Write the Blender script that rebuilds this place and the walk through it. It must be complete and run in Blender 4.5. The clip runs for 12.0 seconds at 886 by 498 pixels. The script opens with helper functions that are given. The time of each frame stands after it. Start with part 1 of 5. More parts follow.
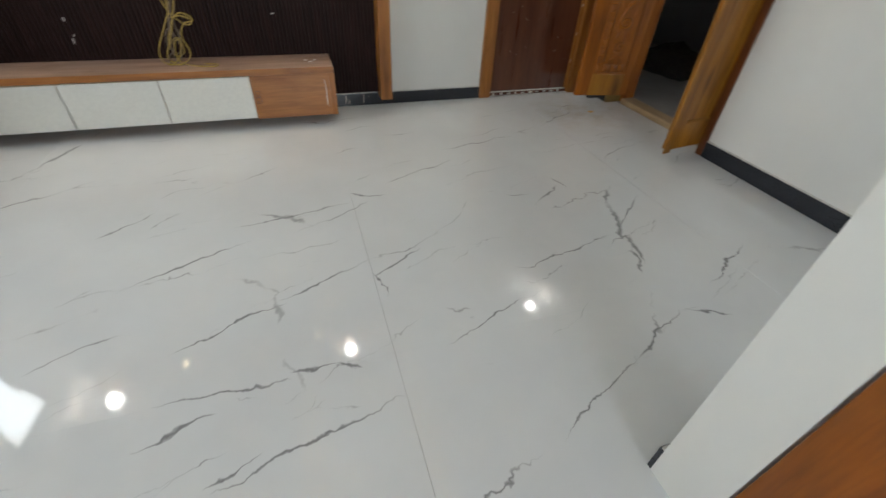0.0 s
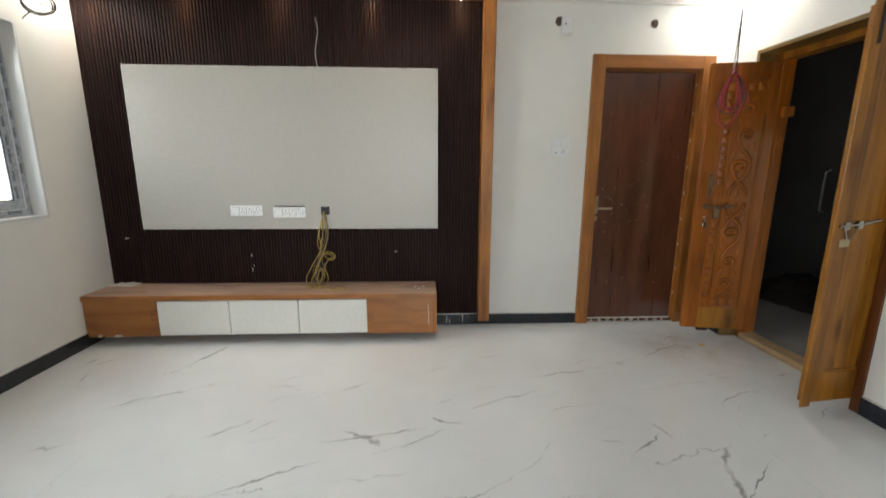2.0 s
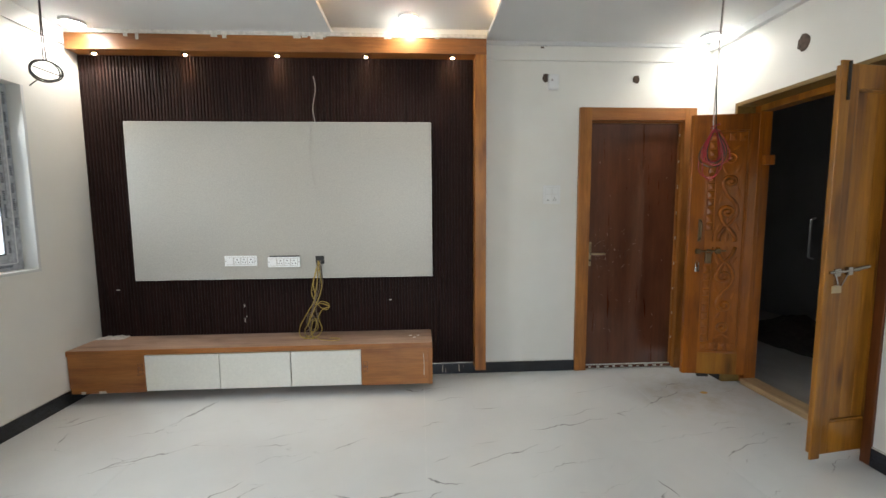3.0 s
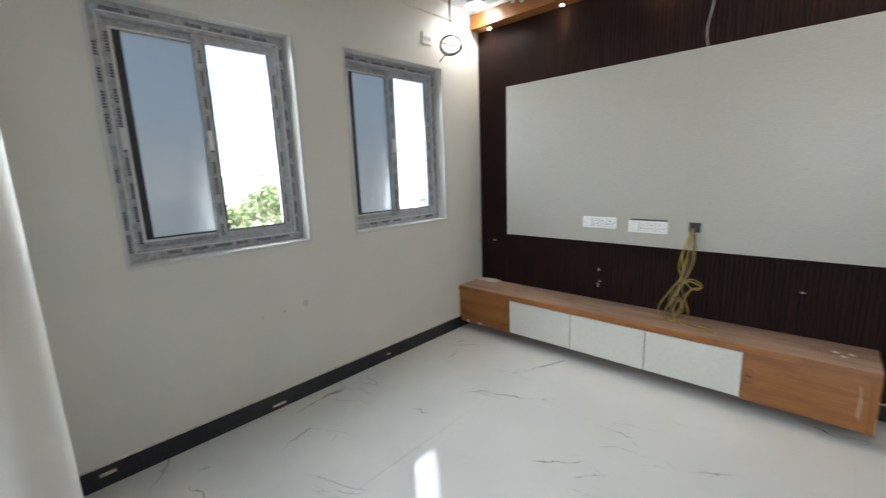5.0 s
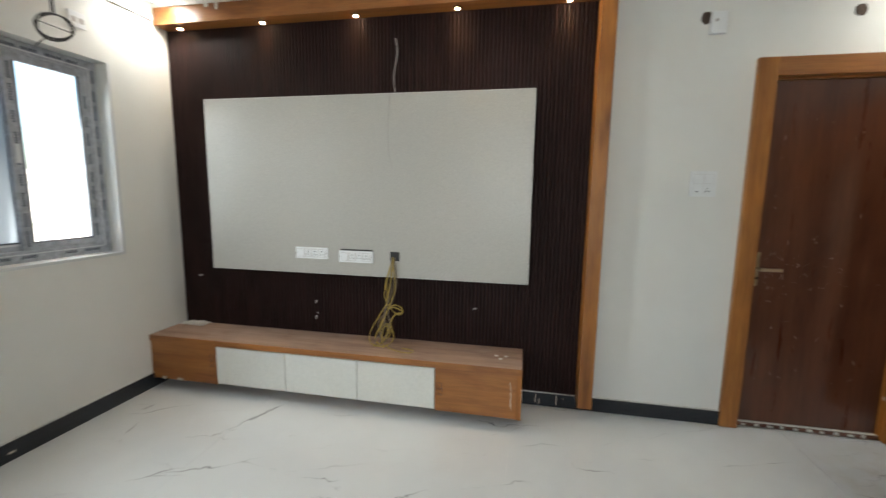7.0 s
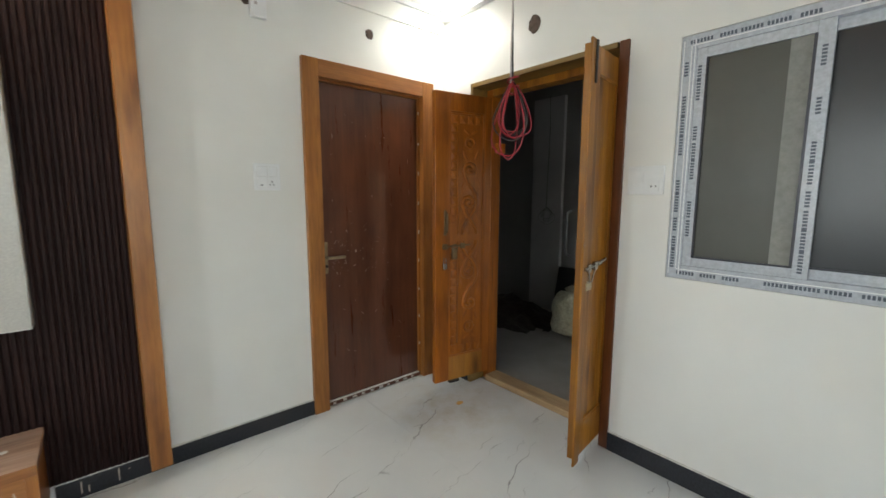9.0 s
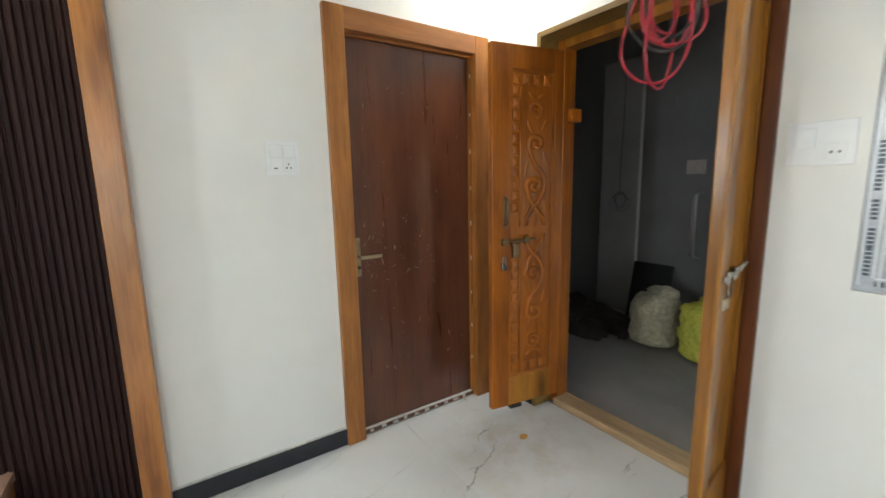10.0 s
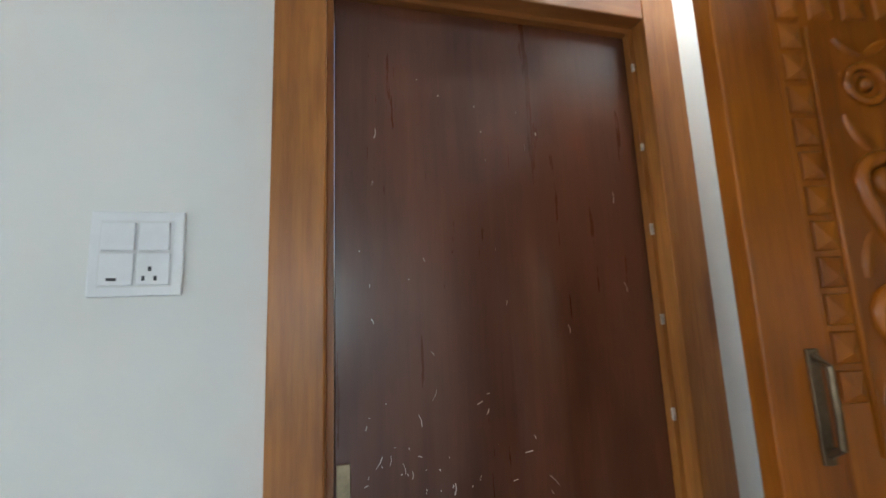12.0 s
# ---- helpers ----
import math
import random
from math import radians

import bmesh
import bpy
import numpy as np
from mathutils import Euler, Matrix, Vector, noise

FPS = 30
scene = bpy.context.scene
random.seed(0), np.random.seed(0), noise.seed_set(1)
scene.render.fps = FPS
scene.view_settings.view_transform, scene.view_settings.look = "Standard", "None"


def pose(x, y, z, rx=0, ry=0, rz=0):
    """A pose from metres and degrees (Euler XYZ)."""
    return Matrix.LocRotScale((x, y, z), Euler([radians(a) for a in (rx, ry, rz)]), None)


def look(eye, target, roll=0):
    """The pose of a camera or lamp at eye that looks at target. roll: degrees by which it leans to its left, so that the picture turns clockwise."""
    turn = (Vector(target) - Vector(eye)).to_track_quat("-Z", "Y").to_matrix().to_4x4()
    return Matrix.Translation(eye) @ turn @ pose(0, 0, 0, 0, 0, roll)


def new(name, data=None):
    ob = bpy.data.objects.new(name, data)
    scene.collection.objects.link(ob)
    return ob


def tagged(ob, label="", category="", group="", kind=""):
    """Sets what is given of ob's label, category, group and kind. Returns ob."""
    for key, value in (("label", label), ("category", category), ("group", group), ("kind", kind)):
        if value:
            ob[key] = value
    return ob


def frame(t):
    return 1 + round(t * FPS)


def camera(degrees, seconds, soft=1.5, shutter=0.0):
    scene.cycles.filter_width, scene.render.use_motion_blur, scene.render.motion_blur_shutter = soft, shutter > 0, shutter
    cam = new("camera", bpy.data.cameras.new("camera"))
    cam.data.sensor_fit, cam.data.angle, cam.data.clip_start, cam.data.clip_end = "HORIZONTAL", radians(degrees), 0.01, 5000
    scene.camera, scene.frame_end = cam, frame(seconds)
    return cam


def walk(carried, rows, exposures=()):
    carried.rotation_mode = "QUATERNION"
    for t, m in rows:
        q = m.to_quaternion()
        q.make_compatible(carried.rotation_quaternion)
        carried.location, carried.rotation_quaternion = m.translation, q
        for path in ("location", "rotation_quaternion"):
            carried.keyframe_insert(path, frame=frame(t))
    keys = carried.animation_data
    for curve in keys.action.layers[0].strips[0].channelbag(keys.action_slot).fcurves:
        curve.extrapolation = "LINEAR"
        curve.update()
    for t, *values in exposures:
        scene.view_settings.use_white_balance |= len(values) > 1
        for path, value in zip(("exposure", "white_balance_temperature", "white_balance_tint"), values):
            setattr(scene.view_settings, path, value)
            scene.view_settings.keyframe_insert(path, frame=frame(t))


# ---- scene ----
cam = camera(94.4, 12.0, shutter=0.25)
PATH = [
    (0, (2.348, -3.26, 1.147), (2.884, -1.788, -0.096), 3.3),
    (0.5, (2.408, -3.246, 1.175), (2.551, -1.758, -0.147), 3.2),
    (1, (2.412, -3.267, 1.222), (2.45, -1.756, -0.078), 2.6),
    (1.5, (2.458, -3.293, 1.274), (2.456, -1.528, 0.333), 1.1),
    (2, (2.485, -3.293, 1.308), (2.574, -1.333, 0.916), 0.2),
    (2.5, (2.493, -3.295, 1.343), (2.659, -1.31, 1.158), 0.4),
    (2.7, (2.493, -3.292, 1.350), (2.651, -1.307, 1.16), 0.1),
    (4.3, (2.372, -3.165, 1.379), (1.69, -1.3, 1.147), -1.1),
    (4.5, (2.329, -3.11, 1.372), (1.446, -1.337, 1.111), -1.4),
    (5, (2.309, -2.973, 1.366), (0.957, -1.546, 0.998), -2.1),
    (5.5, (2.345, -2.824, 1.388), (0.663, -1.8, 1.023), -0.3),
    (6, (2.384, -2.762, 1.415), (0.772, -1.63, 1.07), 0.6),
    (6.5, (2.45, -2.735, 1.411), (1.405, -1.06, 1.113), 1.4),
    (7, (2.55, -2.665, 1.395), (2.166, -0.722, 1.125), 0.8),
    (7.5, (2.592, -2.605, 1.374), (2.651, -0.615, 1.185), 1.0),
    (9.3, (2.886, -2.306, 1.37), (4.228, -0.852, 1.084), 0.3),
    (9.5, (2.95, -2.24, 1.36), (4.245, -0.748, 1.047), 1.1),
    (10, (3.11, -1.937, 1.343), (4.208, -0.293, 1.027), -1.2),
    (10.5, (3.31, -1.648, 1.328), (4.166, 0.141, 1.074), -1.9),
    (11, (3.56, -1.372, 1.37), (4.155, 0.536, 1.226), 0.4),
    (11.5, (3.735, -1.07, 1.385), (4.384, 0.806, 1.629), -0.7),
    (12, (3.896, -0.803, 1.35), (4.378, 1.116, 1.65), -2.3),
]
EXPOSURES = [(0.0, 2.0, 6550, 7), (0.5, 2.18, 6600, 7), (1.0, 2.25, 6600, 7), (2.0, 2.25, 6650, 7), (2.7, 2.24, 6600, 7), (4.4, 2.17, 6350, 6), (5.0, 2.08, 6350, 6), (5.5, 1.8, 6550, 6),
             (6.0, 1.83, 6650, 6), (6.5, 1.6, 6650, 6), (7.0, 2.15, 6500, 5), (7.5, 2.32, 6600, 4), (9.5, 2.3, 6550, 5), (10.0, 2.73, 6500, 5), (11.0, 3.2, 6300, 4), (11.25, 3.05, 6200, 4), (11.5, 2.6, 6050, 4), (12.0, 2.53, 5800, 4)]
walk(cam, [(t, look(eye, target, roll)) for t, eye, target, roll in PATH], EXPOSURES)

# ---- light ----
world = bpy.data.worlds.new("sky")
scene.world = world
world.use_nodes = True
wn = world.node_tree.nodes
sky = wn.new("ShaderNodeTexSky")
sky.sky_type, sky.sun_disc = "NISHITA", False
sky.sun_elevation, sky.sun_rotation = radians(46), radians(121)
sky.air_density, sky.dust_density, sky.ozone_density = 1.0, 3.0, 0.6
wn["Background"].inputs["Strength"].default_value = 0.15
world.node_tree.links.new(sky.outputs["Color"], wn["Background"].inputs["Color"])
sun_data = bpy.data.lights.new("sun", "SUN")
sun_data.energy, sun_data.angle, sun_data.color = 5.0, radians(4), (1.0, 0.95, 0.88)
sun = new("sun", sun_data)
sun.matrix_world = look((10, -6, 12), (0, 0, 0))


def area_lamp(name, eye, target, w, h, watts, color):
    data = bpy.data.lights.new(name, "AREA")
    data.shape, data.size, data.size_y, data.energy, data.color = "RECTANGLE", w, h, watts, color
    data.spread = radians(140)
    ob = new(name, data)
    ob.matrix_world = look(eye, target)
    return ob


def spot_lamp(name, eye, target, watts, color, cone, radius):
    data = bpy.data.lights.new(name, "SPOT")
    data.energy, data.color, data.spot_size, data.spot_blend, data.shadow_soft_size = watts, color, radians(cone), 0.6, radius
    ob = new(name, data)
    ob.matrix_world = look(eye, target)
    return ob


DAY = (0.93, 0.97, 1.0)
WARM = (1.0, 0.60, 0.28)
area_lamp("window_light", (-0.165, -1.97, 1.57), (2, -1.95, 1.2), 0.36, 1.0, 4.6, DAY)
area_lamp("window_light", (-0.165, -0.72, 1.57), (2, -0.9, 1.1), 0.36, 1.0, 2.6, DAY)
# added fill from the unseen rear room, brightens the north and west walls
area_lamp("rear_fill_light", (2.6, -7.05, 1.6), (0.8, -1, 1.2), 2.2, 1.2, 12, DAY)
# added fill for the passage, set in an assumed opening out of view
area_lamp("passage_fill_light", (6.0, -3.95, 0.95), (6.1, 0, 0.1), 1.7, 1.6, 0.03, DAY)


# ---- materials ----
def material(name, rough=0.5, metal=0.0, color=(0.8, 0.8, 0.8)):
    m = bpy.data.materials.new(name)
    m.use_nodes = True
    b = m.node_tree.nodes["Principled BSDF"]
    b.inputs["Roughness"].default_value, b.inputs["Metallic"].default_value = rough, metal
    b.inputs["Base Color"].default_value = (*color, 1)
    return m, m.node_tree.nodes, m.node_tree.links, b


def node(nodes, kind, **values):
    n = nodes.new(kind)
    for key, value in values.items():
        n.inputs[key.replace("_", " ")].default_value = value
    return n


def coords(nodes, links, scale=(1, 1, 1), turn=(0, 0, 0), space="Object"):
    tc, mp = nodes.new("ShaderNodeTexCoord"), nodes.new("ShaderNodeMapping")
    mp.inputs["Scale"].default_value, mp.inputs["Rotation"].default_value = scale, turn
    links.new(tc.outputs[space], mp.inputs["Vector"])
    return mp.outputs["Vector"]


def ramp(nodes, links, source, stops):
    r = nodes.new("ShaderNodeValToRGB")
    while len(r.color_ramp.elements) < len(stops):
        r.color_ramp.elements.new(0.5)
    for e, (at, c) in zip(r.color_ramp.elements, stops):
        e.position, e.color = at, (*c, 1)
    links.new(source, r.inputs["Fac"])
    return r.outputs["Color"]


def bump(nodes, links, b, source, strength=0.2, distance=0.002):
    n = node(nodes, "ShaderNodeBump", Strength=strength, Distance=distance)
    links.new(source, n.inputs["Height"])
    links.new(n.outputs["Normal"], b.inputs["Normal"])


def plaster(name, a, b_color, rough=0.6, spots=0.0):
    m, n, l, b = material(name, rough)
    v = coords(n, l)
    big = node(n, "ShaderNodeTexNoise", Scale=1.3, Detail=4.0, Roughness=0.6)
    fine = node(n, "ShaderNodeTexNoise", Scale=90.0, Detail=3.0, Roughness=0.6)
    l.new(v, big.inputs["Vector"]), l.new(v, fine.inputs["Vector"])
    col = ramp(n, l, big.outputs["Fac"], [(0.3, a), (0.7, b_color)])
    if spots:
        stain = node(n, "ShaderNodeTexNoise", Scale=5.0, Detail=6.0, Roughness=0.75)
        l.new(v, stain.inputs["Vector"])
        mask = ramp(n, l, stain.outputs["Fac"], [(0.66, (0, 0, 0)), (0.76, (spots,) * 3)])
        mix = n.new("ShaderNodeMixRGB")
        mix.inputs["Color2"].default_value = (0.42, 0.40, 0.36, 1)
        l.new(mask, mix.inputs["Fac"]), l.new(col, mix.inputs["Color1"])
        col = mix.outputs["Color"]
    l.new(col, b.inputs["Base Color"])
    bump(n, l, b, fine.outputs["Fac"], 0.2, 0.0015)
    return m


def wood(name, dark, light, along="z", rough=0.4, scale=1.0, coat=0.0, spec=0.5, haze=0.0, knots=0.0):
    """Long-grained wood: stretched noise in two scales, streaks along one axis."""
    m, n, l, b = material(name, rough)
    s = {"x": (0.9, 14, 14), "y": (14, 0.9, 14), "z": (14, 14, 0.9)}[along]
    v = coords(n, l, tuple(k * scale for k in s))
    info = n.new("ShaderNodeObjectInfo")
    add = n.new("ShaderNodeVectorMath")
    comb = n.new("ShaderNodeCombineXYZ")
    mul = n.new("ShaderNodeMath")
    mul.operation = "MULTIPLY"
    mul.inputs[1].default_value = 37.0
    l.new(info.outputs["Random"], mul.inputs[0])
    for k in "XYZ":
        l.new(mul.outputs[0], comb.inputs[k])
    l.new(v, add.inputs[0]), l.new(comb.outputs[0], add.inputs[1])
    g = node(n, "ShaderNodeTexNoise", Scale=1.0, Detail=6.0, Roughness=0.62, Distortion=0.15)
    f = node(n, "ShaderNodeTexNoise", Scale=7.0, Detail=4.0, Roughness=0.7)
    l.new(add.outputs[0], g.inputs["Vector"]), l.new(add.outputs[0], f.inputs["Vector"])
    mid = tuple((p + q) / 2 for p, q in zip(dark, light))
    c1 = ramp(n, l, g.outputs["Fac"], [(0.28, dark), (0.48, mid), (0.72, light)])
    c2 = ramp(n, l, f.outputs["Fac"], [(0.35, (0.62, 0.58, 0.55)), (0.6, (1, 1, 1))])
    mix = n.new("ShaderNodeMixRGB")
    mix.blend_type = "MULTIPLY"
    mix.inputs["Fac"].default_value = 0.55
    l.new(c1, mix.inputs["Color1"]), l.new(c2, mix.inputs["Color2"])
    blot = node(n, "ShaderNodeTexNoise", Scale=1.0, Detail=3.0, Roughness=0.55, Distortion=0.2)
    v2 = coords(n, l, {"x": (3, 8, 8), "y": (8, 3, 8), "z": (8, 8, 3)}[along])
    add2 = n.new("ShaderNodeVectorMath")
    l.new(v2, add2.inputs[0]), l.new(comb.outputs[0], add2.inputs[1])
    l.new(add2.outputs[0], blot.inputs["Vector"])
    shade = n.new("ShaderNodeMixRGB")
    shade.blend_type = "MULTIPLY"
    shade.inputs["Fac"].default_value = 0.8
    l.new(mix.outputs["Color"], shade.inputs["Color1"])
    l.new(ramp(n, l, blot.outputs["Fac"], [(0.30, (1.25, 1.2, 1.1)), (0.52, (1, 1, 1)), (0.62, (0.84, 0.78, 0.72)), (0.74, (0.60, 0.50, 0.44))]), shade.inputs["Color2"])
    out = shade.outputs["Color"]
    if knots:
        cells = node(n, "ShaderNodeTexVoronoi", Scale=1.0)
        far = tuple(2.3 if k == along else 8.0 for k in "xyz")
        spread = n.new("ShaderNodeVectorMath")
        l.new(coords(n, l, far), spread.inputs[0]), l.new(comb.outputs[0], spread.inputs[1])
        l.new(spread.outputs[0], cells.inputs["Vector"])
        knot = n.new("ShaderNodeMixRGB")
        knot.blend_type = "MULTIPLY"
        knot.inputs["Color2"].default_value = (0.36, 0.27, 0.22, 1)
        l.new(ramp(n, l, cells.outputs["Distance"], [(0.06, (knots,) * 3), (0.26, (0, 0, 0))]), knot.inputs["Fac"])
        l.new(out, knot.inputs["Color1"])
        out = knot.outputs["Color"]
    if haze:                                     # thin drips and wiped dust on the varnish, down the leaf
        drip = node(n, "ShaderNodeTexNoise", Scale=1.0, Detail=5.0, Roughness=0.65)
        l.new(coords(n, l, (22, 22, 1.6)), drip.inputs["Vector"])
        dusty = n.new("ShaderNodeMixRGB")
        dusty.inputs["Color2"].default_value = (0.21, 0.105, 0.065, 1)
        l.new(ramp(n, l, drip.outputs["Fac"], [(0.50, (0, 0, 0)), (0.78, (haze,) * 3)]), dusty.inputs["Fac"])
        l.new(out, dusty.inputs["Color1"])
        out = dusty.outputs["Color"]
        l.new(ramp(n, l, drip.outputs["Fac"], [(0.35, (rough * 0.9,) * 3), (0.7, (rough * 1.35,) * 3)]), b.inputs["Roughness"])
    l.new(out, b.inputs["Base Color"])
    b.inputs["Specular IOR Level"].default_value = spec
    b.inputs["Coat Weight"].default_value = coat
    b.inputs["Coat Roughness"].default_value = 0.12
    bump(n, l, b, f.outputs["Fac"], 0.1, 0.001)
    return m


def plain(name, color, rough=0.5, metal=0.0, vary=0.12, scale=25.0):
    m, n, l, b = material(name, rough, metal)
    v = coords(n, l)
    t = node(n, "ShaderNodeTexNoise", Scale=scale, Detail=4.0, Roughness=0.65)
    l.new(v, t.inputs["Vector"])
    l.new(ramp(n, l, t.outputs["Fac"], [(0.3, tuple(c * (1 - vary) for c in color)), (0.7, tuple(min(1, c * (1 + vary)) for c in color))]), b.inputs["Base Color"])
    bump(n, l, b, t.outputs["Fac"], 0.08, 0.001)
    return m


def glow(name, color, strength):
    m, n, l, b = material(name, 0.4)
    b.inputs["Emission Color"].default_value = (*color, 1)
    b.inputs["Emission Strength"].default_value = strength
    return m


STROKES = (                                      # middle x, y, direction in degrees, half length
    (2.02, -2.65, 23, 0.07), (2.23, -2.63, 13, 0.25), (1.86, -2.50, 15, 0.10), (1.98, -2.40, 0, 0.18),
    (2.25, -2.38, 2, 0.07), (2.35, -2.40, -30, 0.05), (1.98, -2.13, 21, 0.18), (2.31, -1.98, 23, 0.18),
    (1.80, -1.73, 24, 0.24), (2.24, -1.46, 10, 0.26), (2.60, -1.36, -23, 0.09), (2.63, -1.94, 31, 0.13),
    (2.53, -2.05, -79, 0.07), (2.95, -1.16, 21, 0.23), (3.41, -0.87, 12, 0.27), (3.39, -2.06, 11, 0.27),
    (3.87, -1.86, 37, 0.22), (2.87, -2.35, 24, 0.19), (3.46, -2.58, 25, 0.17), (3.74, -2.54, -22, 0.08),
    (3.10, -2.74, 22, 0.20), (1.49, -1.37, 40, 0.12), (1.51, -2.12, 19, 0.12), (4.07, -2.33, 25, 0.21), (3.68, -1.48, -79, 0.07))


def marble_material():
    m, n, l, b = material("white_marble_tile", 0.07)
    info = n.new("ShaderNodeNewGeometry")
    warp = node(n, "ShaderNodeTexNoise", Scale=2.2, Detail=5.0, Roughness=0.62)
    pos = info.outputs["Position"]
    rot = n.new("ShaderNodeMapping")
    rot.inputs["Rotation"].default_value = (0, 0, radians(-19))
    l.new(pos, rot.inputs["Vector"])
    l.new(rot.outputs["Vector"], warp.inputs["Vector"])
    mixv = n.new("ShaderNodeMixRGB")
    mixv.blend_type = "LINEAR_LIGHT"
    mixv.inputs["Fac"].default_value = 0.13
    l.new(rot.outputs["Vector"], mixv.inputs["Color1"]), l.new(warp.outputs["Color"], mixv.inputs["Color2"])
    fine = node(n, "ShaderNodeTexNoise", Scale=11.0, Detail=3.0, Roughness=0.6)
    l.new(rot.outputs["Vector"], fine.inputs["Vector"])
    mixw = n.new("ShaderNodeMixRGB")
    mixw.blend_type = "LINEAR_LIGHT"
    mixw.inputs["Fac"].default_value = 0.022
    l.new(mixv.outputs["Color"], mixw.inputs["Color1"]), l.new(fine.outputs["Color"], mixw.inputs["Color2"])
    veins = []
    for k, (sx, sy, width, lo, hi, gate_scale) in enumerate(((0.6, 3.1, 0.0085, 0.50, 0.63, 2.6), (0.8, 4.5, 0.0075, 0.52, 0.66, 3.4))):
        mp = n.new("ShaderNodeMapping")
        mp.inputs["Scale"].default_value = (sx, sy, 0.0)
        mp.inputs["Location"].default_value = (3.7 * k + 1.3, 5.1 * k, 0)
        l.new(mixw.outputs["Color"], mp.inputs["Vector"])
        t = n.new("ShaderNodeTexVoronoi")
        t.voronoi_dimensions, t.feature = "2D", "DISTANCE_TO_EDGE"
        t.inputs["Scale"].default_value = 1.0
        l.new(mp.outputs["Vector"], t.inputs["Vector"])
        gate = node(n, "ShaderNodeTexNoise", Scale=gate_scale, Detail=3.0, Roughness=0.55)
        gm = n.new("ShaderNodeMapping")
        gm.inputs["Location"].default_value = (9.0 + 4 * k, 2.0, 0)
        gm.inputs["Scale"].default_value = (0.8, 1.2, 1)
        l.new(rot.outputs["Vector"], gm.inputs["Vector"]), l.new(gm.outputs["Vector"], gate.inputs["Vector"])
        g = ramp(n, l, gate.outputs["Fac"], [(lo, (0, 0, 0)), (hi, (1, 1, 1))])
        wide = n.new("ShaderNodeMath")
        wide.operation = "MULTIPLY_ADD"
        wide.inputs[1].default_value, wide.inputs[2].default_value = width * 1.3, width * 0.25
        l.new(g, wide.inputs[0])
        div = n.new("ShaderNodeMath")
        div.operation = "DIVIDE"
        l.new(t.outputs["Distance"], div.inputs[0]), l.new(wide.outputs[0], div.inputs[1])
        line = ramp(n, l, div.outputs[0], [(0.0, (0.9,) * 3), (0.35, (0.7,) * 3), (1.0, (0, 0, 0))])
        mu = n.new("ShaderNodeMixRGB")
        mu.blend_type = "MULTIPLY"
        mu.inputs["Fac"].default_value = 1
        l.new(line, mu.inputs["Color1"]), l.new(g, mu.inputs["Color2"])
        veins.append(mu.outputs["Color"])
    both = n.new("ShaderNodeMixRGB")
    both.blend_type = "LIGHTEN"
    both.inputs["Fac"].default_value = 1
    l.new(veins[0], both.inputs["Color1"]), l.new(veins[1], both.inputs["Color2"])
    cloud = node(n, "ShaderNodeTexNoise", Scale=1.6, Detail=5.0, Roughness=0.6)
    l.new(mixv.outputs["Color"], cloud.inputs["Vector"])
    base = ramp(n, l, cloud.outputs["Fac"], [(0.3, (0.62, 0.63, 0.63)), (0.7, (0.68, 0.69, 0.685))])
    # the strong veins of this floor, each a wavering stroke on its own axis
    wave = node(n, "ShaderNodeTexNoise", Scale=7.0, Detail=4.0, Roughness=0.6)
    l.new(pos, wave.inputs["Vector"])
    bent = n.new("ShaderNodeMixRGB")
    bent.blend_type = "LINEAR_LIGHT"
    bent.inputs["Fac"].default_value = 0.05
    l.new(pos, bent.inputs["Color1"]), l.new(wave.outputs["Color"], bent.inputs["Color2"])
    patchy = node(n, "ShaderNodeTexNoise", Scale=9.0, Detail=2.0, Roughness=0.5)
    l.new(pos, patchy.inputs["Vector"])
    broad = n.new("ShaderNodeMapRange")
    broad.inputs["From Min"].default_value, broad.inputs["From Max"].default_value = 0.35, 0.68
    broad.inputs["To Min"].default_value, broad.inputs["To Max"].default_value = 0.0022, 0.0095
    l.new(patchy.outputs["Fac"], broad.inputs["Value"])

    def sum_node(op, first, second):
        k = n.new("ShaderNodeMath")
        k.operation = op
        for i, v in enumerate((first, second)):
            if isinstance(v, float):
                k.inputs[i].default_value = v
            elif v is not None:
                l.new(v, k.inputs[i])
        return k.outputs[0]

    strokes = None
    for x, y, turn, half in STROKES:
        mp = n.new("ShaderNodeMapping")
        mp.vector_type = "TEXTURE"
        mp.inputs["Location"].default_value = (x, y, 0)
        mp.inputs["Rotation"].default_value = (0, 0, radians(turn))
        mp.inputs["Scale"].default_value = (half * 1.15, 1, 1)
        l.new(bent.outputs["Color"], mp.inputs["Vector"])
        xyz = n.new("ShaderNodeSeparateXYZ")
        l.new(mp.outputs["Vector"], xyz.inputs[0])
        across = sum_node("DIVIDE", sum_node("ABSOLUTE", xyz.outputs["Y"], None), broad.outputs["Result"])
        reach = sum_node("ADD", sum_node("MULTIPLY", xyz.outputs["X"], xyz.outputs["X"]), across)
        ink = sum_node("SUBTRACT", 1.0, reach)
        strokes = ink if strokes is None else sum_node("MAXIMUM", strokes, ink)
    ink = ramp(n, l, strokes, [(0.0, (0, 0, 0)), (0.3, (0.55,) * 3), (0.8, (0.92,) * 3)])
    every = n.new("ShaderNodeMixRGB")
    every.blend_type = "LIGHTEN"
    every.inputs["Fac"].default_value = 1
    faint = n.new("ShaderNodeMixRGB")
    faint.blend_type = "MULTIPLY"
    faint.inputs["Fac"].default_value = 1
    faint.inputs["Color2"].default_value = (0.95, 0.95, 0.95, 1)
    l.new(both.outputs["Color"], faint.inputs["Color1"])
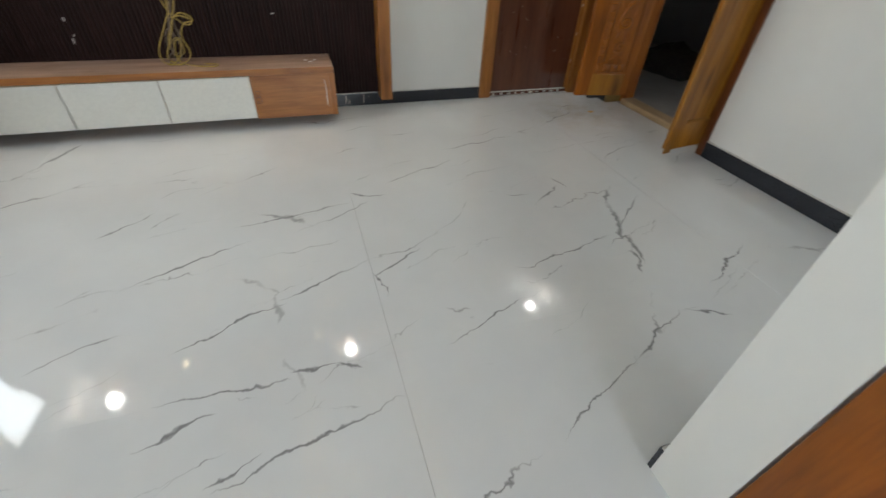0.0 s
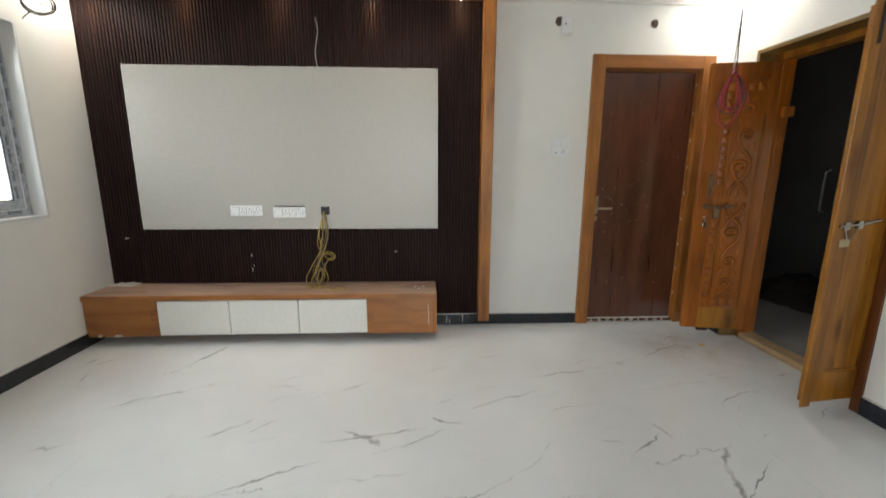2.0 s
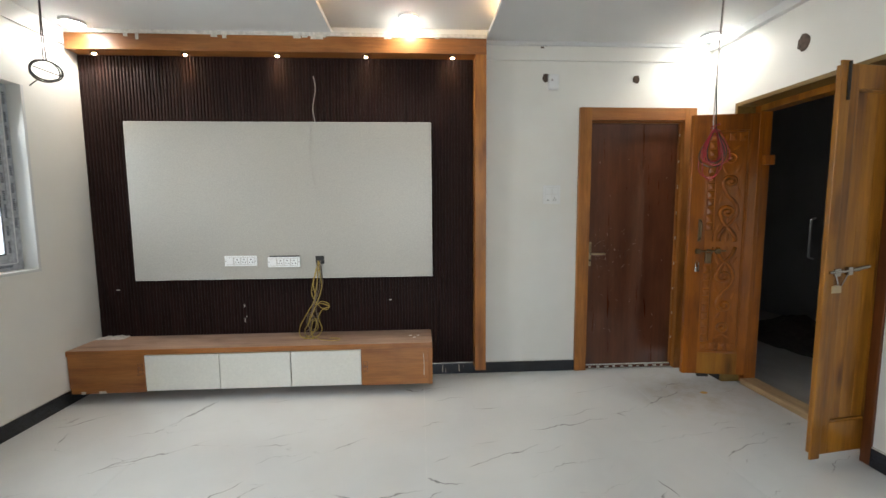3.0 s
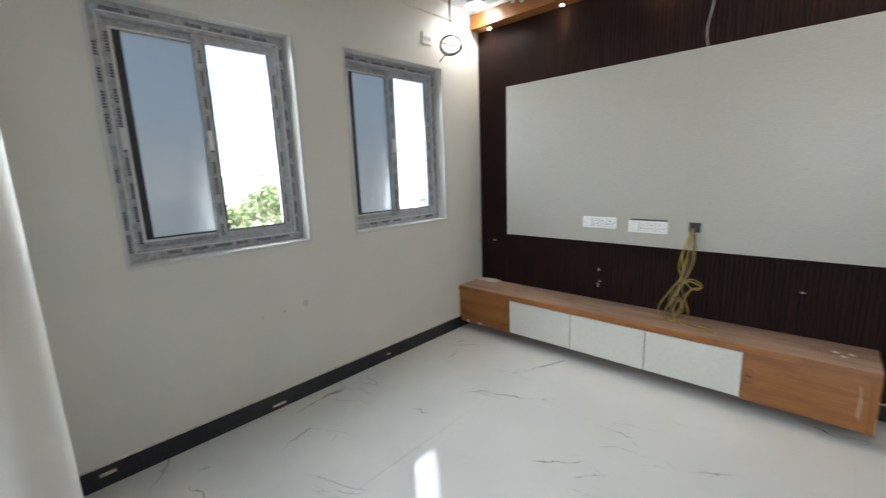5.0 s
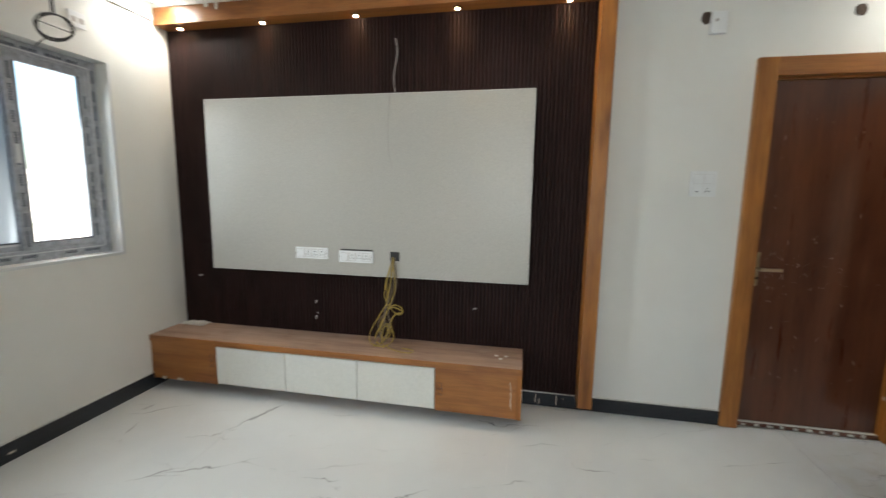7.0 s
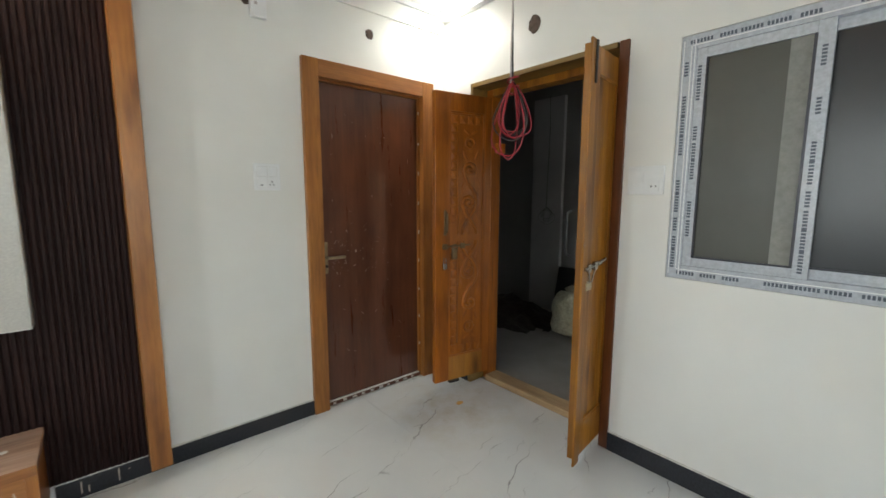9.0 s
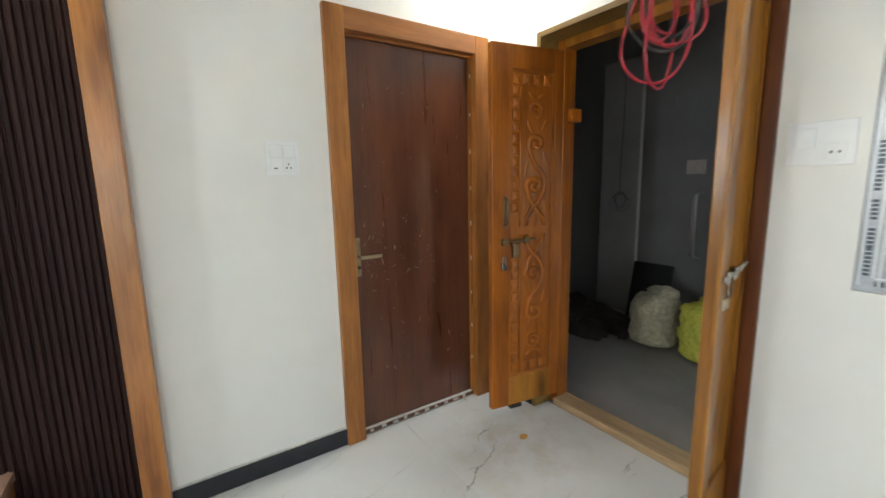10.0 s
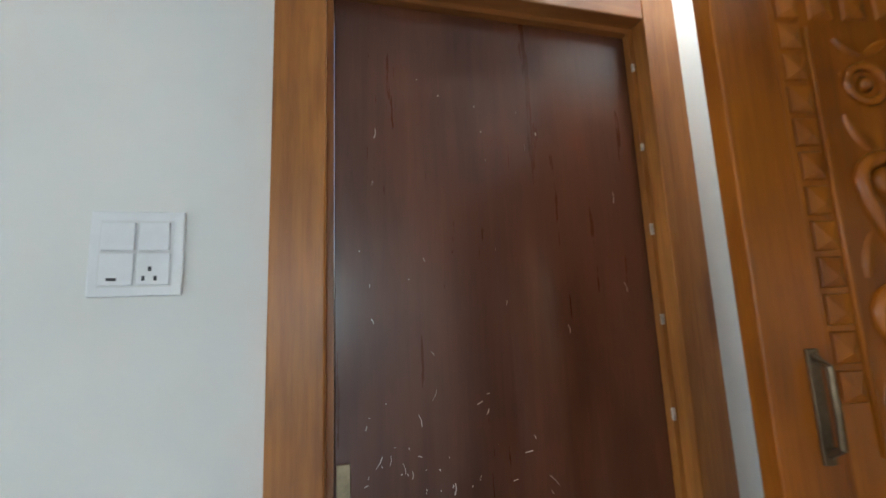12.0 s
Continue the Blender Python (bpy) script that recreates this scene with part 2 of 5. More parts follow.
    l.new(faint.outputs["Color"], every.inputs["Color1"]), l.new(ink, every.inputs["Color2"])
    dark = n.new("ShaderNodeMixRGB")
    dark.inputs["Color2"].default_value = (0.19, 0.185, 0.19, 1)
    l.new(every.outputs["Color"], dark.inputs["Fac"]), l.new(base, dark.inputs["Color1"])
    # trodden builders' dust by the entrance
    place = n.new("ShaderNodeMapping")
    place.vector_type = "TEXTURE"
    place.inputs["Location"].default_value, place.inputs["Scale"].default_value = (4.5, -0.5, 0), (0.55, 0.5, 1)
    l.new(pos, place.inputs["Vector"])
    ball = n.new("ShaderNodeTexGradient")
    ball.gradient_type = "SPHERICAL"
    l.new(place.outputs["Vector"], ball.inputs["Vector"])
    blotch = node(n, "ShaderNodeTexNoise", Scale=7.0, Detail=6.0, Roughness=0.7)
    l.new(pos, blotch.inputs["Vector"])
    dirt = sum_node("MULTIPLY", ball.outputs["Fac"], ramp(n, l, blotch.outputs["Fac"], [(0.42, (0, 0, 0)), (0.75, (0.85,) * 3)]))
    soiled = n.new("ShaderNodeMixRGB")
    soiled.inputs["Color2"].default_value = (0.44, 0.37, 0.24, 1)
    l.new(dirt, soiled.inputs["Fac"]), l.new(dark.outputs["Color"], soiled.inputs["Color1"])
    l.new(soiled.outputs["Color"], b.inputs["Base Color"])
    smear = node(n, "ShaderNodeTexNoise", Scale=3.0, Detail=4.0)
    l.new(pos, smear.inputs["Vector"])
    l.new(ramp(n, l, smear.outputs["Fac"], [(0.35, (0.03,) * 3), (0.75, (0.09,) * 3)]), b.inputs["Roughness"])
    return m


def glass(name, color, rough, alpha_mix):
    """Thin pane: mostly clear, with a glossy face."""
    m = bpy.data.materials.new(name)
    m.use_nodes = True
    n, l = m.node_tree.nodes, m.node_tree.links
    n.clear()
    out, mix = n.new("ShaderNodeOutputMaterial"), n.new("ShaderNodeMixShader")
    mix.inputs[0].default_value = 0.04
    gl = node(n, "ShaderNodeBsdfGlossy", Roughness=rough)
    if alpha_mix:
        tr = node(n, "ShaderNodeBsdfTranslucent", Color=(*color, 1))
    else:
        tr = node(n, "ShaderNodeBsdfTransparent", Color=(*color, 1))
    l.new(tr.outputs[0], mix.inputs[1]), l.new(gl.outputs[0], mix.inputs[2])
    l.new(mix.outputs[0], out.inputs[0])
    return m


WALL = plaster("cream_wall_paint", (0.71, 0.70, 0.665), (0.77, 0.765, 0.735), 0.5, 0.06)
CEIL = plaster("white_ceiling_paint", (0.60, 0.61, 0.615), (0.66, 0.67, 0.675), 0.75)
CONCRETE = plaster("grey_cement", (0.19, 0.175, 0.155), (0.30, 0.28, 0.255), 0.8, 0.5)
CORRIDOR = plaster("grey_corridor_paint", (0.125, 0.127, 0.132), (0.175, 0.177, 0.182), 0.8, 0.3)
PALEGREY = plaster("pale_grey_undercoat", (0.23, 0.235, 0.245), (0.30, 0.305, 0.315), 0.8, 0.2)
MARBLE = marble_material()
GROUT = plain("pale_grout", (0.68, 0.68, 0.66), 0.3)
GRANITE = plain("black_granite", (0.018, 0.020, 0.026), 0.18, 0, 0.5, 120)
TEAK = wood("teak_laminate", (0.22, 0.077, 0.014), (0.45, 0.182, 0.038), "z", 0.36, 1.0, 0.0, 0.5, 0.0, 0.7)
TEAK_X = wood("teak_laminate_long", (0.20, 0.070, 0.016), (0.37, 0.150, 0.041), "x", 0.36)
DUSTY = wood("dusty_teak_top", (0.24, 0.135, 0.09), (0.43, 0.295, 0.225), "x", 0.6, 0.8)
TEAK_DOOR = wood("varnished_teak", (0.17, 0.042, 0.002), (0.40, 0.122, 0.005), "z", 0.38, 0.8, 0.12, 0.4, 0.0, 0.6)
TEAK_PALE = wood("pale_varnished_teak", (0.13, 0.045, 0.004), (0.41, 0.172, 0.018), "z", 0.36, 0.7, 0.15, 0.4, 0.0, 0.9)
# darker copy of the teak; the shade on the right jamb is in its colour
TEAK_SHADED = wood("shaded_red_teak", (0.075, 0.019, 0.003), (0.17, 0.048, 0.007), "z", 0.45)
PALEWOOD = wood("dusty_threshold_wood", (0.25, 0.16, 0.08), (0.50, 0.37, 0.22), "y", 0.6)
SATIN = plain("satin_brass", (0.50, 0.42, 0.29), 0.3, 1.0, 0.1)
OLIVE = wood("weathered_frame_wood", (0.15, 0.085, 0.02), (0.27, 0.17, 0.045), "y", 0.45)
VENEER = wood("dark_red_veneer", (0.070, 0.0205, 0.009), (0.125, 0.041, 0.018), "z", 0.30, 0.45, 0.3, 0.5, 0.12)
VENEER.node_tree.nodes["Principled BSDF"].inputs["Coat Roughness"].default_value = 0.2
VENEER.node_tree.nodes["Principled BSDF"].inputs["Coat Weight"].default_value = 0.4
FLUTE = wood("dark_brown_fluted_laminate", (0.0085, 0.0037, 0.0034), (0.029, 0.0128, 0.0115), "z", 0.55, 2.2, 0.0, 0.15)
CREAM = plain("cream_laminate", (0.405, 0.388, 0.352), 0.34, 0, 0.12, 140)
OFFWHITE = plain("off_white_laminate", (0.66, 0.65, 0.60), 0.3, 0, 0.05, 60)
PLASTIC = plain("white_plastic", (0.76, 0.77, 0.775), 0.3, 0, 0.03)
GREYPVC = plain("grey_pvc_with_film", (0.42, 0.44, 0.48), 0.3, 0, 0.30, 38)
FILM = plain("clear_protective_film", (0.46, 0.49, 0.54), 0.2, 0, 0.14, 60)
PRINT = plain("blue_grey_print", (0.07, 0.085, 0.115), 0.5)
DARKFRAME = plain("dark_gasket_and_shade", (0.03, 0.03, 0.045), 0.4)
STEEL = plain("brushed_steel", (0.38, 0.36, 0.33), 0.25, 1.0, 0.1)
BRASS = plain("aged_brass", (0.30, 0.24, 0.15), 0.35, 1.0, 0.3)
IRON = plain("dark_iron", (0.045, 0.042, 0.04), 0.45, 0.8, 0.3)
BRONZE = plain("aged_bronze", (0.17, 0.12, 0.07), 0.4, 0.9, 0.35)
BLACK = plain("black_plastic", (0.012, 0.012, 0.013), 0.4)
YELLOW = plain("yellow_cable", (0.36, 0.25, 0.05), 0.45, 0, 0.3)
BROWNCABLE = plain("brown_cable", (0.15, 0.11, 0.08), 0.5, 0, 0.3)
REDWIRE = plain("red_wire", (0.30, 0.008, 0.02), 0.4, 0, 0.25)
WHITEWIRE = plain("pale_wire", (0.40, 0.37, 0.35), 0.5)
PATCH = plain("brown_cement_patch", (0.09, 0.06, 0.045), 0.9, 0, 0.5, 60)
SACK = plain("beige_woven_sack", (0.36, 0.335, 0.24), 0.8, 0, 0.3, 30)
BAG = plain("pale_plastic_bag", (0.48, 0.50, 0.53), 0.4, 0, 0.2, 30)
GREENSACK = plain("yellow_green_woven_sack", (0.47, 0.47, 0.07), 0.7, 0, 0.3, 30)
SCUFF = plain("pale_scuff", (0.56, 0.48, 0.41), 0.8, 0, 0.4, 60)
# plate plastic darkened to hold the shade between modules
GAPSHADE = plain("pale_grey_gap_shade", (0.69, 0.69, 0.685), 0.4, 0, 0.05)
SMUDGE = plain("grey_rub_mark", (0.60, 0.585, 0.545), 0.7, 0, 0.15, 90)
RUBBLE = plain("dark_rubble", (0.03, 0.026, 0.022), 0.9, 0, 0.5, 18)
DUST = plain("plaster_dust", (0.62, 0.60, 0.56), 0.9, 0, 0.2, 40)
FROST = glass("frosted_blue_glass", (0.47, 0.48, 0.49), 0.3, True)
_n, _l = FROST.node_tree.nodes, FROST.node_tree.links
_mix, _ref = _n.new("ShaderNodeMixShader"), node(_n, "ShaderNodeBsdfRefraction", Color=(0.40, 0.41, 0.42, 1), Roughness=0.6, IOR=1.12)
_mix.inputs[0].default_value = 0.5
_old = _n["Mix Shader"]
_l.new(_n["Translucent BSDF"].outputs[0], _mix.inputs[1]), _l.new(_ref.outputs[0], _mix.inputs[2]), _l.new(_mix.outputs[0], _old.inputs[1])
CLEAR = glass("clear_glass", (0.97, 0.98, 0.98), 0.02, False)
DARKGLASS = plain("olive_mesh_glass", (0.066, 0.066, 0.055), 0.4, 0, 0.06, 8)
RAWSTILE = plain("dull_grey_stile", (0.22, 0.22, 0.205), 0.5, 0, 0.15, 40)
NAVYGLASS = plain("dark_navy_glass", (0.010, 0.012, 0.017), 0.3, 0, 0.1, 8)
LAMP = glow("cool_lamp_face", (1.0, 0.98, 0.95), 12)
SPOTGLOW = glow("warm_spot_face", (1.0, 0.72, 0.45), 40)
COVE = glow("warm_led_strip", WARM, 12)
LEAF = plain("tree_leaf", (0.13, 0.175, 0.085), 0.6, 0, 0.4, 2)
BARK = plain("bark", (0.12, 0.09, 0.06), 0.9, 0, 0.4, 10)
FACADE = plaster("pale_facade", (0.74, 0.72, 0.68), (0.82, 0.80, 0.77), 0.8)
EARTH = plain("dusty_ground", (0.12, 0.11, 0.085), 0.9, 0, 0.3, 0.4)
ROOF = plain("roof_parapet", (0.62, 0.60, 0.57), 0.8)
FARGLASS = plain("far_window_glass", (0.25, 0.27, 0.28), 0.2)


# ---- building tools ----
def block(bm, x0, x1, y0, y1, z0, z1, bevel=0.0):
    """A box between the given bounds, optionally with bevelled edges."""
    vs = [bm.verts.new((x, y, z)) for x in (x0, x1) for y in (y0, y1) for z in (z0, z1)]
    fs = [bm.faces.new([vs[i] for i in q]) for q in ((0, 1, 3, 2), (4, 6, 7, 5), (0, 4, 5, 1), (2, 3, 7, 6), (0, 2, 6, 4), (1, 5, 7, 3))]
    if bevel:
        es = list({e for f in fs for e in f.edges})
        bmesh.ops.bevel(bm, geom=es, offset=bevel, segments=2, profile=0.6, affect="EDGES")
    return bm


def box(x0, x1, y0, y1, z0, z1, bevel=0.0):
    return block(bmesh.new(), min(x0, x1), max(x0, x1), min(y0, y1), max(y0, y1), min(z0, z1), max(z0, z1), bevel)


def finish(name, bm, mat, smooth=False):
    bmesh.ops.recalc_face_normals(bm, faces=bm.faces)
    me = bpy.data.meshes.new(name)
    bm.to_mesh(me)
    bm.free()
    me.materials.append(mat)
    if smooth:
        for p in me.polygons:
            p.use_smooth = True
    return me


def part(name, bm, mat, parent=None, label="", smooth=False):
    ob = new(name, finish(name, bm, mat, smooth))
    if parent is not None:
        ob.parent = parent
        ob.matrix_parent_inverse = parent.matrix_world.inverted()
    if label:
        tagged(ob, label)
    return ob


def thing(name, label, category, at=(0, 0, 0), group="", kind=""):
    ob = new(name)
    ob.location = at
    ob.matrix_world = Matrix.Translation(at)
    return tagged(ob, label, category, group, kind)


def structure(name, bm, mat, label, category):
    return tagged(part(name, bm, mat), label, category, kind="structure")


def wall_with_holes(axis, c0, c1, a0, a1, z0, z1, holes):
    """A wall along one axis between a0 and a1, through which rectangular holes (a0, a1, z0, z1) go."""
    bm = bmesh.new()
    cuts = sorted({a0, a1, *(h[0] for h in holes), *(h[1] for h in holes)})
    for p, q in zip(cuts, cuts[1:]):
        zs = [z0]
        for h in sorted(holes, key=lambda h: h[2]):
            if h[0] <= p and h[1] >= q:
                zs += [h[2], h[3]]
        zs.append(z1)
        for b, t in zip(zs[::2], zs[1::2]):
            if t - b > 1e-4:
                if axis == "x":
                    block(bm, p, q, c0, c1, b, t)
                else:
                    block(bm, c0, c1, p, q, b, t)
    bmesh.ops.remove_doubles(bm, verts=bm.verts, dist=1e-4)
    seen = {}
    for f in bm.faces:
        c = f.calc_center_median()
        seen.setdefault(tuple(round(k, 3) for k in c), []).append(f)
    bmesh.ops.delete(bm, geom=[f for fs in seen.values() if len(fs) > 1 for f in fs], context="FACES")
    return bm


def tube(points, radius, sides=6, closed=False):
    """A round cord along points."""
    bm = bmesh.new()
    pts = [Vector(p) for p in points]
    rings = []
    n = len(pts)
    for i, p in enumerate(pts):
        d = (pts[(i + 1) % n] - pts[i - 1]) if closed else (pts[min(i + 1, n - 1)] - pts[max(i - 1, 0)])
        d.normalize()
        u = d.cross(Vector((0.31, 0.52, 0.8))).normalized()
        w = d.cross(u)
        rings.append([bm.verts.new(p + radius * (math.cos(a) * u + math.sin(a) * w)) for a in (2 * math.pi * k / sides for k in range(sides))])
    for i in range(n if closed else n - 1):
        r, s = rings[i], rings[(i + 1) % n]
        for k in range(sides):
            bm.faces.new((r[k], r[(k + 1) % sides], s[(k + 1) % sides], s[k]))
    if not closed:
        bm.faces.new(rings[0]), bm.faces.new(rings[-1][::-1])
    return bm


def merge(*bms):
    out = bmesh.new()
    for b in bms:
        me = bpy.data.meshes.new("temporary")
        b.to_mesh(me)
        b.free()
        out.from_mesh(me)
        bpy.data.meshes.remove(me)
    return out


def lathe(profile, at=(0, 0, 0), sides=20, axis="z"):
    """A turned body from (radius, height) pairs."""
    bm = bmesh.new()
    rings = []
    for r, h in profile:
        ring = []
        for k in range(sides):
            a = 2 * math.pi * k / sides
            p = {"z": (r * math.cos(a), r * math.sin(a), h), "y": (r * math.cos(a), h, r * math.sin(a)), "x": (h, r * math.cos(a), r * math.sin(a))}[axis]
            ring.append(bm.verts.new(Vector(p) + Vector(at)))
        rings.append(ring)
    for r, s in zip(rings, rings[1:]):
        for k in range(sides):
            bm.faces.new((r[k], r[(k + 1) % sides], s[(k + 1) % sides], s[k]))
    bm.faces.new(rings[0]), bm.faces.new(rings[-1])
    return bm


# ---- the setting ----
R, H, S, T = 4.84, 2.64, -2.97, -3.12          # east wall, ceiling, partition front and back
WIN1, WIN2 = (-2.62, -1.725), (-1.368, -0.484)   # window openings in the west wall
structure("wall_north", wall_with_holes("x", 0, 0.2, -0.2, R + 0.23, 0, 2.95, [(3.79, 4.705, 0, 2.13)]), WALL, "cream painted plaster wall behind the television panel", "wall")
structure("wall_west", wall_with_holes("y", -0.2, 0, -7.0, 0, 0, 2.95, [(*WIN1, 0.99, 2.155), (*WIN2, 0.99, 2.155)]), WALL, "cream painted plaster wall with two window openings", "wall")
structure("wall_east", wall_with_holes("y", R, R + 0.23, -7.0, 0, 0, 2.95, [(-1.385, -0.298, 0, 2.118), (-2.56, -1.615, 0.99, 2.06)]), WALL, "white painted wall with entrance doorway and window", "wall")
# the opening east of x 3.40 is unseen, added to pass the rear fill
part_bm = wall_with_holes("x", T, S, 1.3, R, 0, H, [(1.3, 3.095, 0, 2.35), (3.40, R, 0, 2.35)])
structure("wall_partition", part_bm, WALL, "cream plaster partition beside a wide plain opening", "wall")
pier = box(0.0, 1.24, -3.75, -2.955, 0, H)
es = [e for e in pier.edges if abs(e.verts[0].co.z - e.verts[1].co.z) > 1 and e.verts[0].co.x > 1]
bmesh.ops.bevel(pier, geom=es, offset=0.10, segments=12, profile=0.5, affect="EDGES")
wp = structure("wall_pier", pier, WALL, "cream plaster pier with a softly rounded edge", "wall")
for f in wp.data.polygons:
    f.use_smooth = abs(f.normal.z) < 0.5
wp.data.set_sharp_from_angle(angle=radians(40))
# out of view; its opening is added and placed to suit the rear fill
structure("wall_south", wall_with_holes("x", -7.2, -7.0, -0.2, R + 0.23, 0, 2.95, [(1.4, 3.8, 1.0, 2.2)]), WALL, "unseen cream wall closing the rear room, opened for the added fill light", "wall")

ceiling = bmesh.new()
block(ceiling, 0, 1.87, S, 0, H, H + 0.03)
block(ceiling, 3.02, R, S, 0, H, H + 0.03)
block(ceiling, 1.72, 3.17, S, 0, H + 0.09, H + 0.14)
block(ceiling, 1.70, 1.72, S, 0, H + 0.0301, H + 0.14)
block(ceiling, 3.17, 3.19, S, 0, H + 0.0301, H + 0.14)
structure("ceiling", ceiling, CEIL, "white false ceiling with a raised central tray", "ceiling")
# never in view; added to stop sun leaking in over the ceiling tray
structure("roof_sun_blocker", box(-0.2, R + 0.23, -7.2, 0.2, 2.952, 3.1), CEIL, "unseen flat slab added above the rooms to keep the sun out", "roof")
structure("ceiling_rear", box(0, R, -7.0, T, 2.64, 2.7), CEIL, "plain white ceiling of the rear room", "ceiling")
part("cove_strip", box(1.735, 1.75, S + 0.1, -0.45, H + 0.032, H + 0.042), COVE, None)
part("cove_strip", box(3.14, 3.155, S + 0.1, -0.3, H + 0.032, H + 0.042), COVE, None)
for ob in bpy.data.objects:
    if ob.name.startswith("cove_strip"):
        tagged(ob, "warm white light strip hidden in the ceiling tray", "light strip", "cove light strips")

# plaster band below the ceiling
structure("trim_band_north", box(3.006, R, -0.014, 0, 2.505, H), WALL, "cream plaster band under the ceiling", "trim")
structure("trim_band_east", box(R - 0.045, R, S, -0.034, 2.585, H), CEIL, "white ceiling edge strip above the entrance wall", "trim")
structure("trim_strip_north", box(3.006, R, -0.034, -0.0145, 2.612, H), CEIL, "white ceiling edge strip over the plaster band", "trim")
structure("trim_band_west", box(0, 0.014, S, -0.13, 2.53, H), WALL, "cream plaster band under the ceiling", "trim")

# skirting
def skirting(name, x0, x1, y0, y1, h=0.1):
    base = structure(name, box(x0, x1, y0, y1, 0, h, 0.002), GRANITE, "polished black granite skirting", "skirting")
    lip = 0.006
    along_x = (x1 - x0) > (y1 - y0)
    if along_x:
        part("cement_line", box(x0, x1, y1 - 0.010 if name != "baseboard_pier_right" else y0, y1 if name != "baseboard_pier_right" else y0 + 0.01, h + 0.0003, h + 0.0003 + lip, 0.001), DUST, base)
    else:
        west = x0 < 1
        part("cement_line", box(x0 if west else x1 - 0.010, x0 + 0.010 if west else x1, y0, y1, h + 0.0003, h + 0.0003 + lip, 0.001), DUST, base)
    return base


def smear(parent, x0, x1, y0, y1, z0, z1):
    part("paint_smear", box(x0, x1, y0, y1, z0, z1, 0.0003), SCUFF, parent)


skirting("baseboard_north", 2.58, 3.772, -0.016, 0, 0.088)
bw = skirting("baseboard_west", 0, 0.014, -2.954, 0)
skirting("baseboard_east", R - 0.014, R, S, -1.387)
smear(bw, 0.0142, 0.0152, -2.87, -2.81, 0.055, 0.072)
smear(bw, 0.0142, 0.0152, -2.07, -1.99, 0.022, 0.036)
smear(bw, 0.0142, 0.0152, -1.2, -1.17, 0.04, 0.05)
bn = bpy.data.objects["baseboard_north"]
for x, z0, z1 in ((2.665, 0.02, 0.08), (2.69, 0.015, 0.05), (2.80, 0.02, 0.085), (2.84, 0.06, 0.066)):
    smear(bn, x, x + 0.004, -0.0172, -0.0162, z0, z1)
skirting("baseboard_corner", 4.726, R, -0.014, 0)
skirting("baseboard_passage", R - 0.014, R, -0.297, -0.014)
skirting("baseboard_pier_right", 3.095, 3.40, S, S + 0.014)

# ---- entrance doorway lining and threshold ----
frame_e = thing("door_frame_entrance", "varnished teak entrance door frame with olive weathered lining", "door frame", (R, -0.84, 0))
part("lining", box(R - 0.012, R + 0.13, -0.325, -0.299, 0, 2.116, 0.003), OLIVE, frame_e)
# right-hand lining and jamb take the teak with shade painted in
part("lining", box(R - 0.012, R + 0.13, -1.384, -1.336, 0, 2.116, 0.003), TEAK_SHADED, frame_e)
part("lining_head", box(R - 0.012, R + 0.13, -1.325, -0.326, 2.088, 2.116, 0.003), OLIVE, frame_e)
part("jamb", box(R + 0.131, R + 0.225, -0.37, -0.299, 0, 2.116, 0.006), TEAK_DOOR, frame_e)
part("jamb", box(R + 0.131, R + 0.225, -1.384, -1.313, 0, 2.116, 0.006), TEAK_SHADED, frame_e)
part("head", box(R + 0.131, R + 0.225, -1.312, -0.371, 2.045, 2.116, 0.006), TEAK_PALE, frame_e)
part("threshold", box(R + 0.1, R + 0.225, -1.312, -0.371, 0, 0.045, 0.008), PALEWOOD, frame_e, "worn pale wooden threshold")


def spiral(cx, cz, r0, r1, a0, turns, y, n=40, flip=1):
    out = []
    for i in range(n):
        u = i / (n - 1)
        a = a0 + flip * turns * 2 * math.pi * u
        r = r0 + (r1 - r0) * u
        out.append((cx + r * math.cos(a), y, cz + r * math.sin(a)))
    return out


